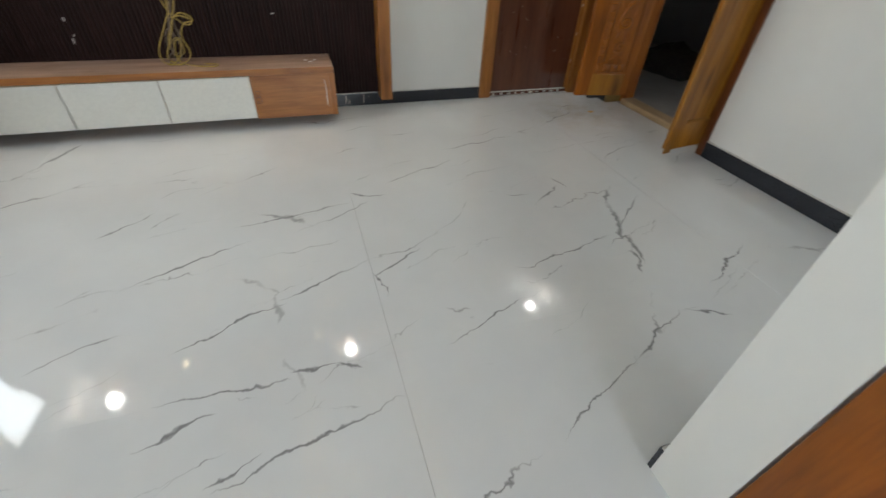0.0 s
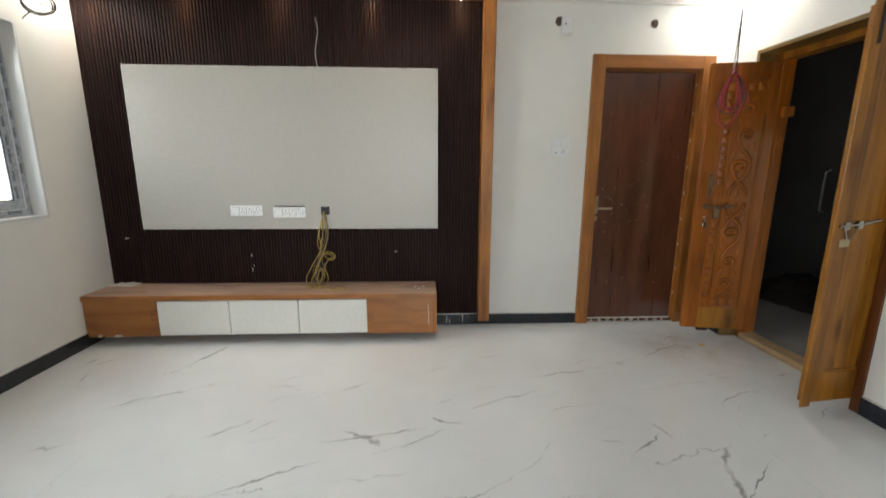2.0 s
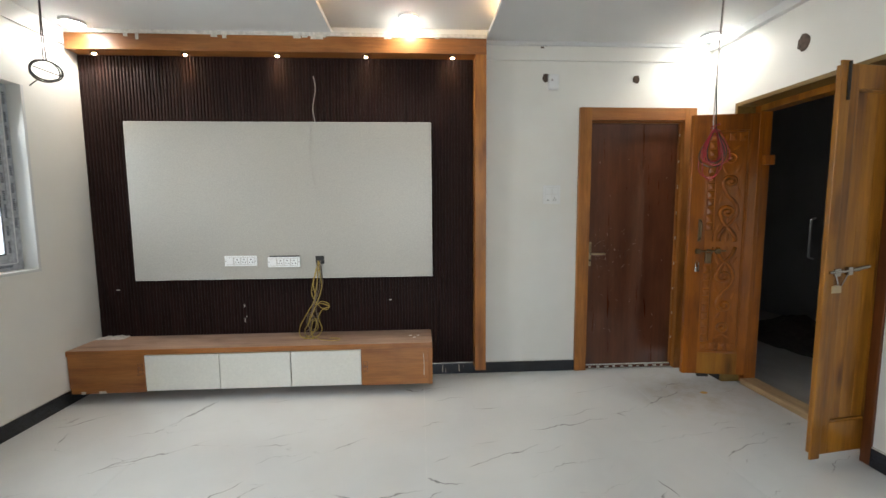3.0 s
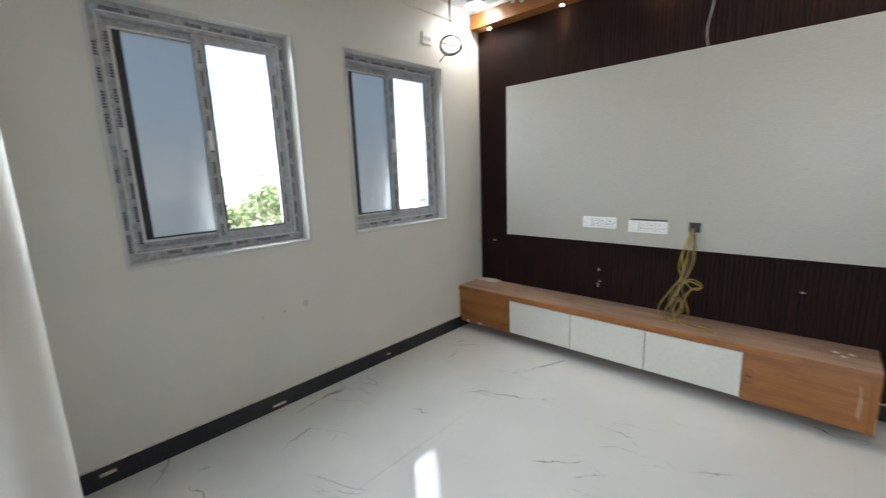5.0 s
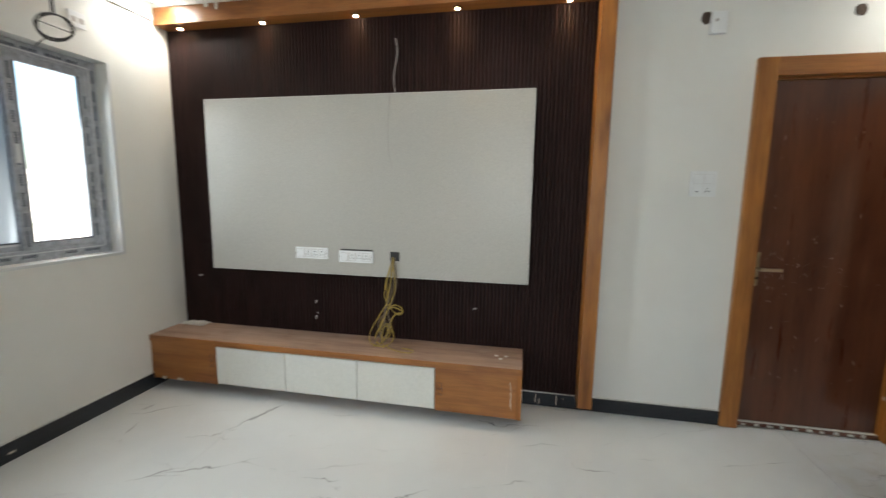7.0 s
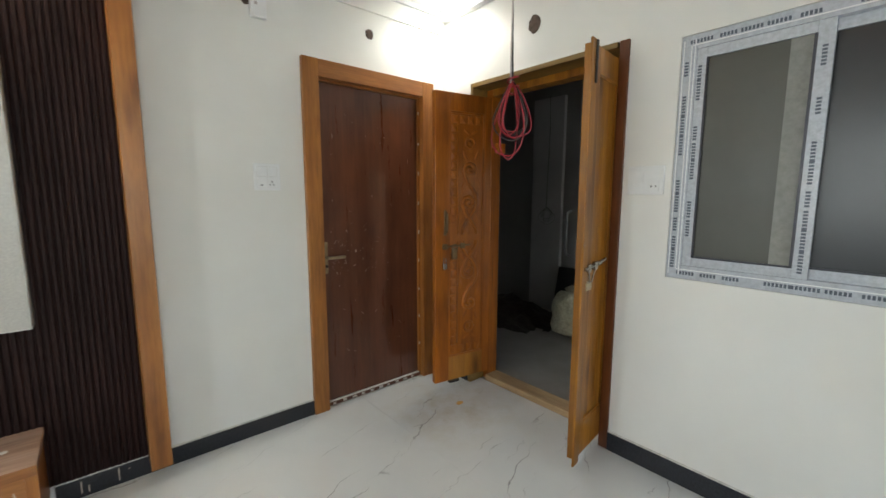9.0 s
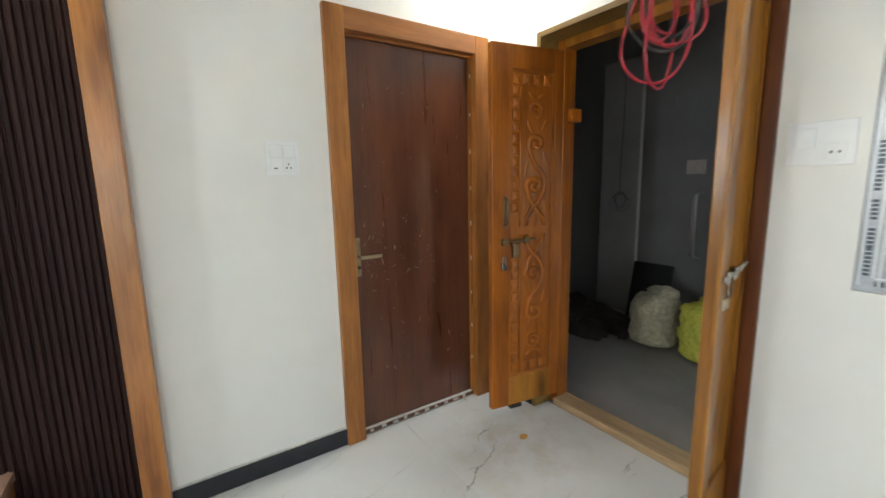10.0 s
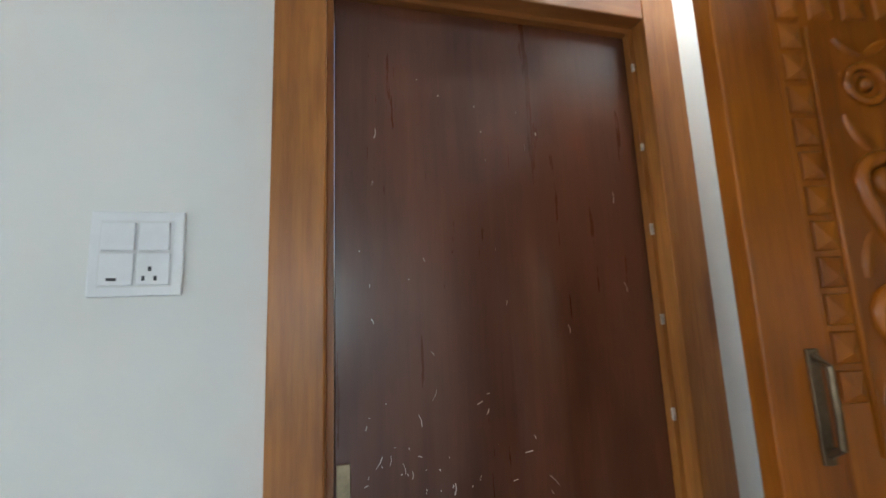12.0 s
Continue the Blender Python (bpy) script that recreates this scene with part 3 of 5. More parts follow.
def carved_leaf(name, x0, x1, y0, y1, z0, z1, front, mat, label, carved):
    """A door leaf of two stiles and rails round a sunk panel; the front face looks along -y."""
    leaf = thing(name, label, "door", (x1, (y0 + y1) / 2, z0), "entrance door leaves")
    w = x1 - x0
    st, sr = (0.108, 0.092) if carved else (0.085, 0.12)
    part("stile", box(x0, x0 + st, y0, y1, z0, z1, 0.004), mat, leaf)
    part("stile", box(x1 - sr, x1, y0, y1, z0, z1, 0.004), mat, leaf)
    part("rail", box(x0 + st, x1 - sr, y0 + 0.001, y1 - 0.001, z1 - 0.115, z1, 0.003), mat, leaf)
    part("rail", box(x0 + st, x1 - sr, y0 + 0.001, y1 - 0.001, z0, z0 + 0.17, 0.003), TEAK_PALE, leaf)
    a0, a1, b0, b1 = x0 + st, x1 - sr, z0 + 0.17, z1 - 0.115
    if carved:
        part("panel", box(a0, a1, y0 + 0.012, y1 - 0.012, b0, b1), mat, leaf)
    else:
        for k in range(3):
            w3 = (a1 - a0) / 3
            part("plank", box(a0 + k * w3 + 0.0006, a0 + (k + 1) * w3 - 0.0006, y0 + 0.012, y1 - 0.012, b0, b1, 0.0008), mat, leaf)
    for p in ((a0, a0 + 0.012, b0, b1), (a1 - 0.012, a1, b0, b1), (a0 + 0.012, a1 - 0.012, b0, b0 + 0.012), (a0 + 0.012, a1 - 0.012, b1 - 0.012, b1)):
        part("bead", box(p[0], p[1], y0 + 0.003, y0 + 0.0125, p[2], p[3], 0.003), mat, leaf)
    if carved:
        y = y0 + 0.0105
        cx = a0 + 0.172

        def motif(x, z):
            """A square block carved to a low point."""
            bm = bmesh.new()
            base = [bm.verts.new((x + p * 0.023, y + 0.002, z + q * 0.026)) for p, q in ((-1, -1), (1, -1), (1, 1), (-1, 1))]
            rim = [bm.verts.new((x + p * 0.020, y - 0.003, z + q * 0.023)) for p, q in ((-1, -1), (1, -1), (1, 1), (-1, 1))]
            tip = bm.verts.new((x + 0.004, y - 0.0085, z - 0.008))
            for k in range(4):
                bm.faces.new((base[k], base[(k + 1) % 4], rim[(k + 1) % 4], rim[k]))
                bm.faces.new((rim[k], rim[(k + 1) % 4], tip))
            bmesh.ops.recalc_face_normals(bm, faces=bm.faces)
            part("carved_block", bm, mat, leaf)

        def petal(x, z, turn, long, wide):
            """An almond-shaped carved leaf with a raised vein."""
            bm = bmesh.new()
            c, sn = math.cos(turn), math.sin(turn)
            rows = []
            for i in range(7):
                u = i / 6
                h = wide * math.sin(math.pi * min(1, u * 0.93 + 0.05)) ** 0.8
                row = []
                for v, d in ((-1, 0.003), (-0.5, -0.004), (0, -0.0015), (0.5, -0.005), (1, 0.003)):
                    px, pz = (u - 0.5) * long, v * h
                    row.append(bm.verts.new((x + px * c - pz * sn, y + d, z + px * sn + pz * c)))
                rows.append(row)
            for p, q in zip(rows, rows[1:]):
                for k in range(4):
                    bm.faces.new((p[k], p[k + 1], q[k + 1], q[k]))
            bmesh.ops.recalc_face_normals(bm, faces=bm.faces)
            part("carved_leaf", bm, mat, leaf, smooth=True)

        def ridge(name, pts, r):
            """A rounded carved ridge, pressed flat against the panel."""
            bm = tube(pts, r, 8)
            for vert in bm.verts:
                vert.co.y = y + (vert.co.y - y) * 0.9
            part(name, bm, mat, leaf, smooth=True)

        for up in (1, -1):
            end = b1 if up > 0 else b0
            for k in range(4):
                motif(a0 + 0.045 + k * 0.066, end - up * 0.048)
            for k in range(11):
                motif(a0 + 0.042, end - up * (0.108 + k * 0.0605))

            def at(x, z):
                return (cx + x * 1.18, y - 0.001, end - up * z)

            ridge("carved_ring", [at(0.031 * math.cos(q), 0.20 + 0.034 * math.sin(q)) for q in [2 * math.pi * i / 24 for i in range(25)]], 0.008)
            part("carved_boss", lathe([(0.001, -0.009), (0.009, -0.006), (0.016, 0.001)], (cx, y, end - up * 0.20), 12, "y"), mat, leaf, smooth=True)
            ridge("carved_scroll", [at(0.004 + r * math.cos(q), 0.375 - r * math.sin(q)) for q, r in [(-4.6 + 8.0 * i / 36, 0.008 + 0.037 * (i / 36)) for i in range(37)]]
                  + [at(-0.036, 0.41), at(-0.022, 0.45), at(-0.004, 0.485), at(0.022, 0.51), at(0.044, 0.545), at(0.053, 0.59), at(0.045, 0.64), at(0.018, 0.685), at(-0.018, 0.72), at(-0.045, 0.77), at(-0.050, 0.82)], 0.0135)
            ridge("carved_scroll", [at(-0.006 + r * math.cos(q), 0.60 - r * math.sin(q)) for q, r in [(-4.8 + 8.8 * i / 40, 0.008 + 0.042 * (i / 40)) for i in range(41)]]
                  + [at(-0.036, 0.665), at(-0.014, 0.70), at(0.018, 0.735), at(0.045, 0.78), at(0.052, 0.82)], 0.0135)
            for x, z, turn, long, wide in ((0.050, 0.275, 1.1, 0.075, 0.013), (-0.030, 0.29, 2.1, 0.075, 0.013), (0.058, 0.455, 1.9, 0.085, 0.014), (-0.048, 0.505, 1.3, 0.08, 0.013),
                                           (0.0, 0.655, 1.57, 0.05, 0.012), (-0.052, 0.715, 1.1, 0.07, 0.012), (0.058, 0.715, 2.0, 0.07, 0.012), (0.0, 0.79, 1.57, 0.075, 0.018), (-0.02, 0.128, 2.6, 0.06, 0.011), (0.03, 0.128, 0.5, 0.06, 0.011)):
                petal(cx + x * 1.18, end - up * z, up * turn, long, wide)
            ridge("carved_edge", [(a0 + 0.074, y, end - up * 0.09), (a0 + 0.074, y, end - up * 0.82)], 0.0045)
    return leaf, (a0, a1, b0, b1)


leaf_l, _ = carved_leaf("entrance_door_leaf", 4.485, R + 0.135, -0.352, -0.312, 0.065, 2.035, -1, TEAK_DOOR, "open varnished teak door leaf with carved scrolling vine panel", True)
bolt_z = 1.025
part("bolt", merge(tube([(4.53, -0.37, bolt_z), (4.75, -0.37, bolt_z + 0.006)], 0.0065, 8), box(4.54, 4.57, -0.376, -0.352, bolt_z - 0.018, bolt_z + 0.018, 0.004), box(4.68, 4.71, -0.376, -0.352, bolt_z - 0.016, bolt_z + 0.02, 0.004)), BRONZE, leaf_l, "aged bronze sliding bolt")
part("hasp", merge(box(4.61, 4.65, -0.372, -0.352, bolt_z - 0.09, bolt_z - 0.01, 0.006), tube(spiral(4.63, bolt_z - 0.01, 0.022, 0.022, 0, 1, -0.366, 16), 0.005, 6, False)), BRONZE, leaf_l, "aged bronze hasp")
part("padlock", merge(box(4.535, 4.567, -0.375, -0.357, bolt_z - 0.155, bolt_z - 0.115, 0.005), tube([(4.541, -0.366, bolt_z - 0.115), (4.541, -0.366, bolt_z - 0.085), (4.551, -0.366, bolt_z - 0.075), (4.561, -0.366, bolt_z - 0.085), (4.561, -0.366, bolt_z - 0.115)], 0.003, 6)), STEEL, leaf_l, "small steel padlock")
part("pull_handle", merge(box(4.553, 4.573, -0.357, -0.352, 1.10, 1.27, 0.002), tube([(4.563, -0.356, 1.115), (4.563, -0.378, 1.13), (4.563, -0.38, 1.19), (4.563, -0.378, 1.245), (4.563, -0.356, 1.26)], 0.006, 8)), BRONZE, leaf_l, "aged bronze pull handle")
part("floor_bolt", box(4.60, 4.68, -0.36, -0.33, 0.045, 0.066, 0.004), IRON, leaf_l)
part("stop_block", box(R + 0.125, R + 0.19, -0.395, -0.356, 1.66, 1.73, 0.004), TEAK_DOOR, leaf_l, "small orange wooden stop block")


def swing(ob, hinge, degrees, shift):
    """Turns a door leaf about its hinge."""
    h = Vector(hinge)
    ob.matrix_world = Matrix.Translation(h + Vector(shift)) @ Matrix.Rotation(radians(degrees), 4, "Z") @ Matrix.Translation(-h) @ ob.matrix_world


swing(leaf_l, (R + 0.135, -0.352, 0), -9.8, (0.034, -0.02, 0))
leaf_r, _ = carved_leaf("entrance_door_leaf", 4.535, R + 0.135, -1.356, -1.316, 0.065, 2.035, -1, TEAK_PALE, "open varnished teak door leaf with plain sunk panel", False)
part("meeting_strip", box(4.50, 4.56, -1.368, -1.357, 0.05, 2.045, 0.004), TEAK_PALE, leaf_r)
part("bolt", merge(tube([(4.52, -1.372, 1.03), (4.70, -1.372, 1.04)], 0.008, 8), box(4.55, 4.585, -1.378, -1.357, 1.01, 1.05, 0.004), box(4.63, 4.66, -1.378, -1.357, 1.015, 1.055, 0.004)), STEEL, leaf_r, "worn steel sliding bolt")
part("bolt_plate", box(4.545, 4.60, -1.374, -1.357, 0.925, 0.962, 0.003), SATIN, leaf_r, "small brass padlock tag")
part("hasp", merge(tube([(4.56, -1.372, 1.02), (4.575, -1.374, 0.965)], 0.0035, 6), tube([(4.64, -1.372, 1.03), (4.595, -1.374, 0.96)], 0.0035, 6), tube([(4.66, -1.372, 1.04), (4.76, -1.372, 1.055)], 0.009, 8)), STEEL, leaf_r, "worn steel hasp")
part("top_bolt", box(4.535, 4.55, -1.376, -1.366, 1.86, 2.04, 0.003), IRON, leaf_r, "dark iron tower bolt")
part("pull_handle", tube([(4.507, -1.30, 1.30), (4.495, -1.285, 1.29), (4.495, -1.285, 1.10), (4.507, -1.30, 1.09)], 0.006, 8), BLACK, leaf_r, "black pull handle")

swing(leaf_r, (R + 0.135, -1.356, 0), 7.2, (-0.015, 0.036, 0))

# ---- inner door ----
door = thing("door_1", "closed dark red-brown veneered door with scratches in a teak frame", "door", (4.25, 0, 0), kind="structure")
part("door_frame_leg", box(3.77, 3.868, -0.03, 0.12, 0, 2.15, 0.004), TEAK, door, "orange-brown teak frame leg")
part("door_frame_leg", box(4.628, 4.725, -0.03, 0.12, 0, 2.15, 0.004), TEAK, door, "orange-brown teak frame leg")
part("door_frame_head", box(3.868, 4.628, -0.029, 0.12, 2.051, 2.149, 0.003), TEAK_X, door, "orange-brown teak frame head")
part("door_stop", box(3.868, 3.882, 0.012, 0.12, 0.03, 2.051), TEAK, door)
part("door_stop", box(4.614, 4.628, 0.012, 0.12, 0.03, 2.051), TEAK, door)
part("door_stop", box(3.882, 4.614, 0.012, 0.12, 2.038, 2.051), TEAK_X, door)
leaf = part("door_leaf", box(3.883, 4.613, 0.03, 0.066, 0.032, 2.037, 0.002), VENEER, door, "dark red-brown veneered leaf with pale scuffs")
part("sill", box(3.868, 4.628, 0.016, 0.12, 0, 0.026), VENEER, door, "dark wooden sill with pale cement dabs")
part("sill_lip", box(3.882, 4.614, 0.012, 0.0295, 0.0262, 0.0315, 0.001), DUST, door)
for k in range(10):
    x = 3.91 + k * 0.07
    part("cement_dab", box(x, x + 0.02 + 0.006 * (k % 3), 0.0135, 0.0158, 0.003, 0.017 + 0.004 * (k % 2), 0.001), DUST, door)
plate = part("handle_plate", box(3.886, 3.912, 0.024, 0.03, 0.877, 1.078, 0.002), BRASS, door, "aged brass lock plate")
part("lever", merge(tube([(3.9, 0.026, 0.982), (3.9, -0.022, 0.982)], 0.009, 10), box(3.892, 4.008, -0.03, -0.016, 0.973, 0.991, 0.004)), SATIN, plate, "satin brass lever")
part("key_hole", lathe([(0.009, 0.0), (0.008, -0.008)], (3.9, 0.024, 0.925), 12, "y"), IRON, plate)
rng = random.Random(7)
for k in range(110):                             # paint and plaster scuffs on the leaf
    x, z = 3.93 + rng.random() * 0.65, 0.2 + rng.random() * 1.7
    if rng.random() < 0.6:
        x, z = 3.94 + rng.random() ** 1.4 * 0.42, rng.gauss(0.98, 0.11)
    ln, an = 0.003 + 0.026 * rng.random() ** 2.5, rng.gauss(1.57, 0.8)
    w = 0.0003 + rng.random() * 0.0008
    dx, dz = math.cos(an) * ln / 2, math.sin(an) * ln / 2
    part("scratch", tube([(x - dx, 0.0298, z - dz), (x + 0.2 * dz, 0.0292, z), (x + dx, 0.0298, z + dz)], w, 4), SCUFF, leaf)
for k in range(9):
    z = 0.25 + k * 0.21
    part("frame_chip", box(4.611, 4.618, 0.006, 0.0118, z, z + 0.018 + 0.01 * rng.random(), 0.001), SCUFF, door)

# ---- television wall ----
tvp = thing("fluted_panel", "dark brown fluted laminate wall panel behind the television", "wall panel", (1.5, 0, 1.3))
part("backing", box(0.001, 2.92, -0.012, -0.001, 0.1, 2.6), FLUTE, tvp)
trim = thing("panel_surround", "teak laminate surround framing the fluted panel, chipped at the top", "panel frame", (1.5, 0, 1.3))
part("upright", box(2.92, 3.005, -0.135, -0.001, 0.072, 2.5, 0.003), TEAK, trim)
part("head", box(0.016, 3.005, -0.135, -0.001, 2.501, 2.612, 0.003), TEAK_X, trim)
part("caulk", box(0.016, 3.005, -0.139, -0.001, 2.613, H - 0.001, 0.002), DUST, trim, "rough white filler bead")
for x, w in ((0.5, 0.022), (1.72, 0.06), (1.78, 0.03)):
    part("filler_smear", box(x, x + w, -0.137, -0.1355, 2.57 if w < 0.025 else 2.59, 2.611, 0.0005), DUST, trim)
for x in (0.165, 0.80, 1.457, 2.107, 2.755):
    lampo = thing("spot_light", "small round warm recessed spotlight under the wooden surround", "spotlight", (x, -0.07, 2.5), "spotlights over the fluted panel")
    part("rim", lathe([(0.026, 2.5), (0.026, 2.494), (0.02, 2.492)], (x, -0.07, 0), 16), STEEL, lampo)
    part("lens", lathe([(0.013, 2.4915), (0.009, 2.488)], (x, -0.07, 0), 14), SPOTGLOW, lampo)
    spot_lamp("spot_beam", (x, -0.07, 2.485), (x, -0.03, 1.5), 0.8, WARM, 80, 0.012)

board = thing("television_back_panel", "cream textured laminate board mounted on the fluted wall", "panel", (1.47, -0.05, 1.4))
part("face", box(0.361, 2.584, -0.12, -0.03, 0.841, 2.005, 0.002), CREAM, board)
part("edge_band", box(0.358, 2.587, -0.119, -0.03, 2.0055, 2.008), OFFWHITE, board)
part("edge_band", box(0.358, 2.587, -0.119, -0.03, 0.838, 0.8405), OFFWHITE, board)
part("edge_band", box(0.358, 0.3605, -0.119, -0.03, 0.8405, 2.0055), OFFWHITE, board)
part("edge_band", box(2.5845, 2.587, -0.119, -0.03, 0.8405, 2.0055), OFFWHITE, board)
for x, z, w, h in ((1.10, 0.60, 0.008, 0.02), (1.10, 0.48, 0.007, 0.03), (1.115, 0.52, 0.006, 0.012), (2.24, 0.632, 0.02, 0.008), (0.146, 0.75, 0.03, 0.008)):
    part("tape_scrap", box(x, x + w, -0.0262, -0.0245, z, z + h, 0.0003), DUST, tvp)
for x0, x1, z0, z1, tilt in ((1.02, 1.257, 0.94, 1.018, 0), (1.341, 1.579, 0.928, 1.006, 1)):
    so = thing("socket_plate", "white modular switch and socket plate" + (" pulled slightly loose" if tilt else ""), "socket", (x0, -0.12, z0), "socket plates on the board")
    y = -0.13 if not tilt else -0.138
    part("plate", box(x0, x1, y, -0.1202, z0, z1, 0.003), PLASTIC, so)
    if tilt:
        # black strip stands for the shade behind the loose plate
        part("gap_shadow", box(x0 + 0.01, x1 - 0.005, -0.128, -0.1202, z1, z1 + 0.009), BLACK, so, "black strip drawn as shade in the gap above the plate")
    # flat grey sheet gives the gaps between modules their shade
    part("recess", box(x0 + 0.016, x1 - 0.016, y - 0.0006, y - 0.0002, z0 + 0.012, z1 - 0.012), WHITEWIRE, so, "grey backing drawn as shade between the modules")
    part("switch", box(x0 + 0.018, x0 + 0.066, y - 0.005, y - 0.0008, z0 + 0.014, z1 - 0.014, 0.002), PLASTIC, so)
    for px in (x0 + 0.008, x1 - 0.008):
        part("screw", lathe([(0.0035, y - 0.0002), (0.003, y - 0.0015)], (px, 0, (z0 + z1) / 2), 10, "y"), STEEL, so)
    for k in range(3):
        cx = x0 + 0.0945 + k * 0.0505
        part("socket", box(cx - 0.023, cx + 0.023, y - 0.0035, y - 0.0008, z0 + 0.014, z1 - 0.014, 0.0015), PLASTIC, so)
        part("pin_hole", box(cx - 0.004, cx + 0.004, y - 0.004, y - 0.0036, z0 + 0.046, z0 + 0.055), BLACK, so)
        for q in (-0.010, 0.010):
            part("pin_hole", box(cx + q - 0.003, cx + q + 0.003, y - 0.004, y - 0.0036, z0 + 0.026, z0 + 0.034), BLACK, so)
hole = thing("cable_box", "square dark cable opening cut in the board", "cable outlet", (1.726, -0.12, 0.98))
part("hole", box(1.694, 1.759, -0.1215, -0.1202, 0.948, 1.009), BLACK, hole)
part("rim", box(1.69, 1.694, -0.1225, -0.1202, 0.944, 1.012), WHITEWIRE, hole)

cables = thing("cable_bundle", "tangled yellow and brown cables hanging onto the cabinet", "cable", (1.72, -0.13, 0.4))


def smooth_line(points, steps=6):
    """A soft curve through a few knots."""
    p = [Vector(q) for q in points]
    p = [p[0]] + p + [p[-1]]
    out = []
    for a, b, c, d in zip(p, p[1:], p[2:], p[3:]):
        for i in range(steps):
            u = i / steps
            out.append(tuple(0.5 * (2 * b + (c - a) * u + (2 * a - 5 * b + 4 * c - d) * u * u + (3 * b - a - 3 * c + d) * u ** 3)))
    return out + [tuple(p[-1])]


Z0 = 0.388
part("cable", tube(smooth_line([(1.715, -0.10, 0.96), (1.712, -0.14, 0.94), (1.677, -0.15, 0.80), (1.687, -0.15, 0.69), (1.635, -0.16, 0.59), (1.57, -0.17, 0.47), (1.575, -0.18, 0.40), (1.63, -0.19, Z0), (1.68, -0.21, Z0)]), 0.0038, 6), YELLOW, cables, smooth=True)
part("cable", tube(smooth_line([(1.725, -0.10, 0.96), (1.722, -0.14, 0.94), (1.705, -0.155, 0.80), (1.68, -0.16, 0.65), (1.74, -0.17, 0.65), (1.80, -0.18, 0.625), (1.75, -0.19, 0.61), (1.715, -0.18, 0.54), (1.737, -0.18, 0.46), (1.715, -0.18, 0.41), (1.665, -0.19, Z0), (1.60, -0.20, Z0)]), 0.0038, 6), YELLOW, cables, smooth=True)
part("cable", tube(smooth_line([(1.720, -0.10, 0.97), (1.718, -0.145, 0.95), (1.738, -0.15, 0.78), (1.70, -0.165, 0.65), (1.655, -0.17, 0.54), (1.605, -0.17, 0.44), (1.63, -0.18, 0.395), (1.68, -0.185, 0.44), (1.70, -0.19, 0.52), (1.67, -0.19, 0.51), (1.66, -0.195, 0.42), (1.71, -0.21, Z0), (1.80, -0.26, Z0), (1.87, -0.265, Z0), (1.875, -0.22, Z0), (1.80, -0.20, Z0)]), 0.0036, 6), YELLOW, cables, smooth=True)
part("cable", tube(smooth_line([(1.712, -0.10, 0.97), (1.708, -0.14, 0.95), (1.703, -0.15, 0.75), (1.668, -0.16, 0.62), (1.648, -0.165, 0.50), (1.64, -0.17, 0.40), (1.69, -0.175, 0.46), (1.712, -0.18, 0.58)]), 0.0036, 6), BROWNCABLE, cables, smooth=True)
part("cable", tube(smooth_line([(1.733, -0.10, 0.97), (1.730, -0.14, 0.95), (1.72, -0.15, 0.76), (1.675, -0.165, 0.62), (1.66, -0.17, 0.48), (1.615, -0.175, 0.43), (1.62, -0.185, Z0), (1.69, -0.19, Z0)]), 0.0034, 6), BROWNCABLE, cables, smooth=True)
part("cable", tube(smooth_line([(1.716, -0.10, 0.96), (1.70, -0.13, 0.92), (1.665, -0.14, 0.78), (1.665, -0.14, 0.70), (1.72, -0.15, 0.62), (1.775, -0.16, 0.60), (1.79, -0.16, 0.64), (1.73, -0.15, 0.66), (1.67, -0.15, 0.60), (1.63, -0.15, 0.50), (1.65, -0.16, 0.43), (1.70, -0.16, 0.45), (1.69, -0.16, 0.53), (1.64, -0.16, 0.50), (1.60, -0.16, 0.42), (1.64, -0.17, Z0)]), 0.0034, 6), YELLOW, cables, smooth=True)
part("cable", tube(smooth_line([(1.728, -0.10, 0.96), (1.735, -0.13, 0.90), (1.745, -0.14, 0.80), (1.72, -0.14, 0.70), (1.69, -0.15, 0.60), (1.70, -0.15, 0.50), (1.66, -0.16, 0.44), (1.62, -0.16, 0.50), (1.65, -0.16, 0.58), (1.69, -0.16, 0.50), (1.67, -0.17, 0.41), (1.60, -0.18, Z0)]), 0.0034, 6), BROWNCABLE, cables, smooth=True)
upper = thing("hanging_wire", "thin pale wire stuck down the fluted panel", "cable", (1.69, -0.03, 2.1))
part("wire", tube([(1.705 + 0.012 * math.sin(7 * u), -0.032 - 0.03 * max(0, u - 0.6), 2.36 - 0.36 * u) for u in [i / 12 for i in range(13)]], 0.004, 5), WHITEWIRE, upper, smooth=True)
part("wire_tail", tube([(1.70 - 0.02 * math.sin(3 * u) + 0.06 * max(0, u - 0.7), -0.122, 2.008 - 0.48 * u) for u in [i / 14 for i in range(15)]], 0.0016, 4), WHITEWIRE, upper, smooth=True)

# ---- low cabinet ----
cab = thing("television_cabinet", "long wall-hung teak cabinet with three white drawer fronts", "cabinet", (1.28, -0.17, 0.068))
part("body", box(0.016, 2.565, -0.325, -0.002, 0.07, 0.35, 0.002), TEAK_X, cab)
part("top", box(0.001, 2.572, -0.347, -0.002, 0.351, 0.383, 0.002), DUSTY, cab, "dust-covered wooden top")
part("top_edge", box(0.001, 2.573, -0.352, -0.3475, 0.345, 0.383, 0.0015), TEAK_X, cab)
part("end_panel", box(0.003, 0.522, -0.345, -0.326, 0.068, 0.343, 0.002), TEAK_X, cab)
part("end_panel", box(2.052, 2.568, -0.345, -0.326, 0.068, 0.343, 0.002), TEAK_X, cab)
part("side_edge", box(2.538, 2.573, -0.352, -0.3465, 0.068, 0.3445, 0.0015), TEAK, cab)
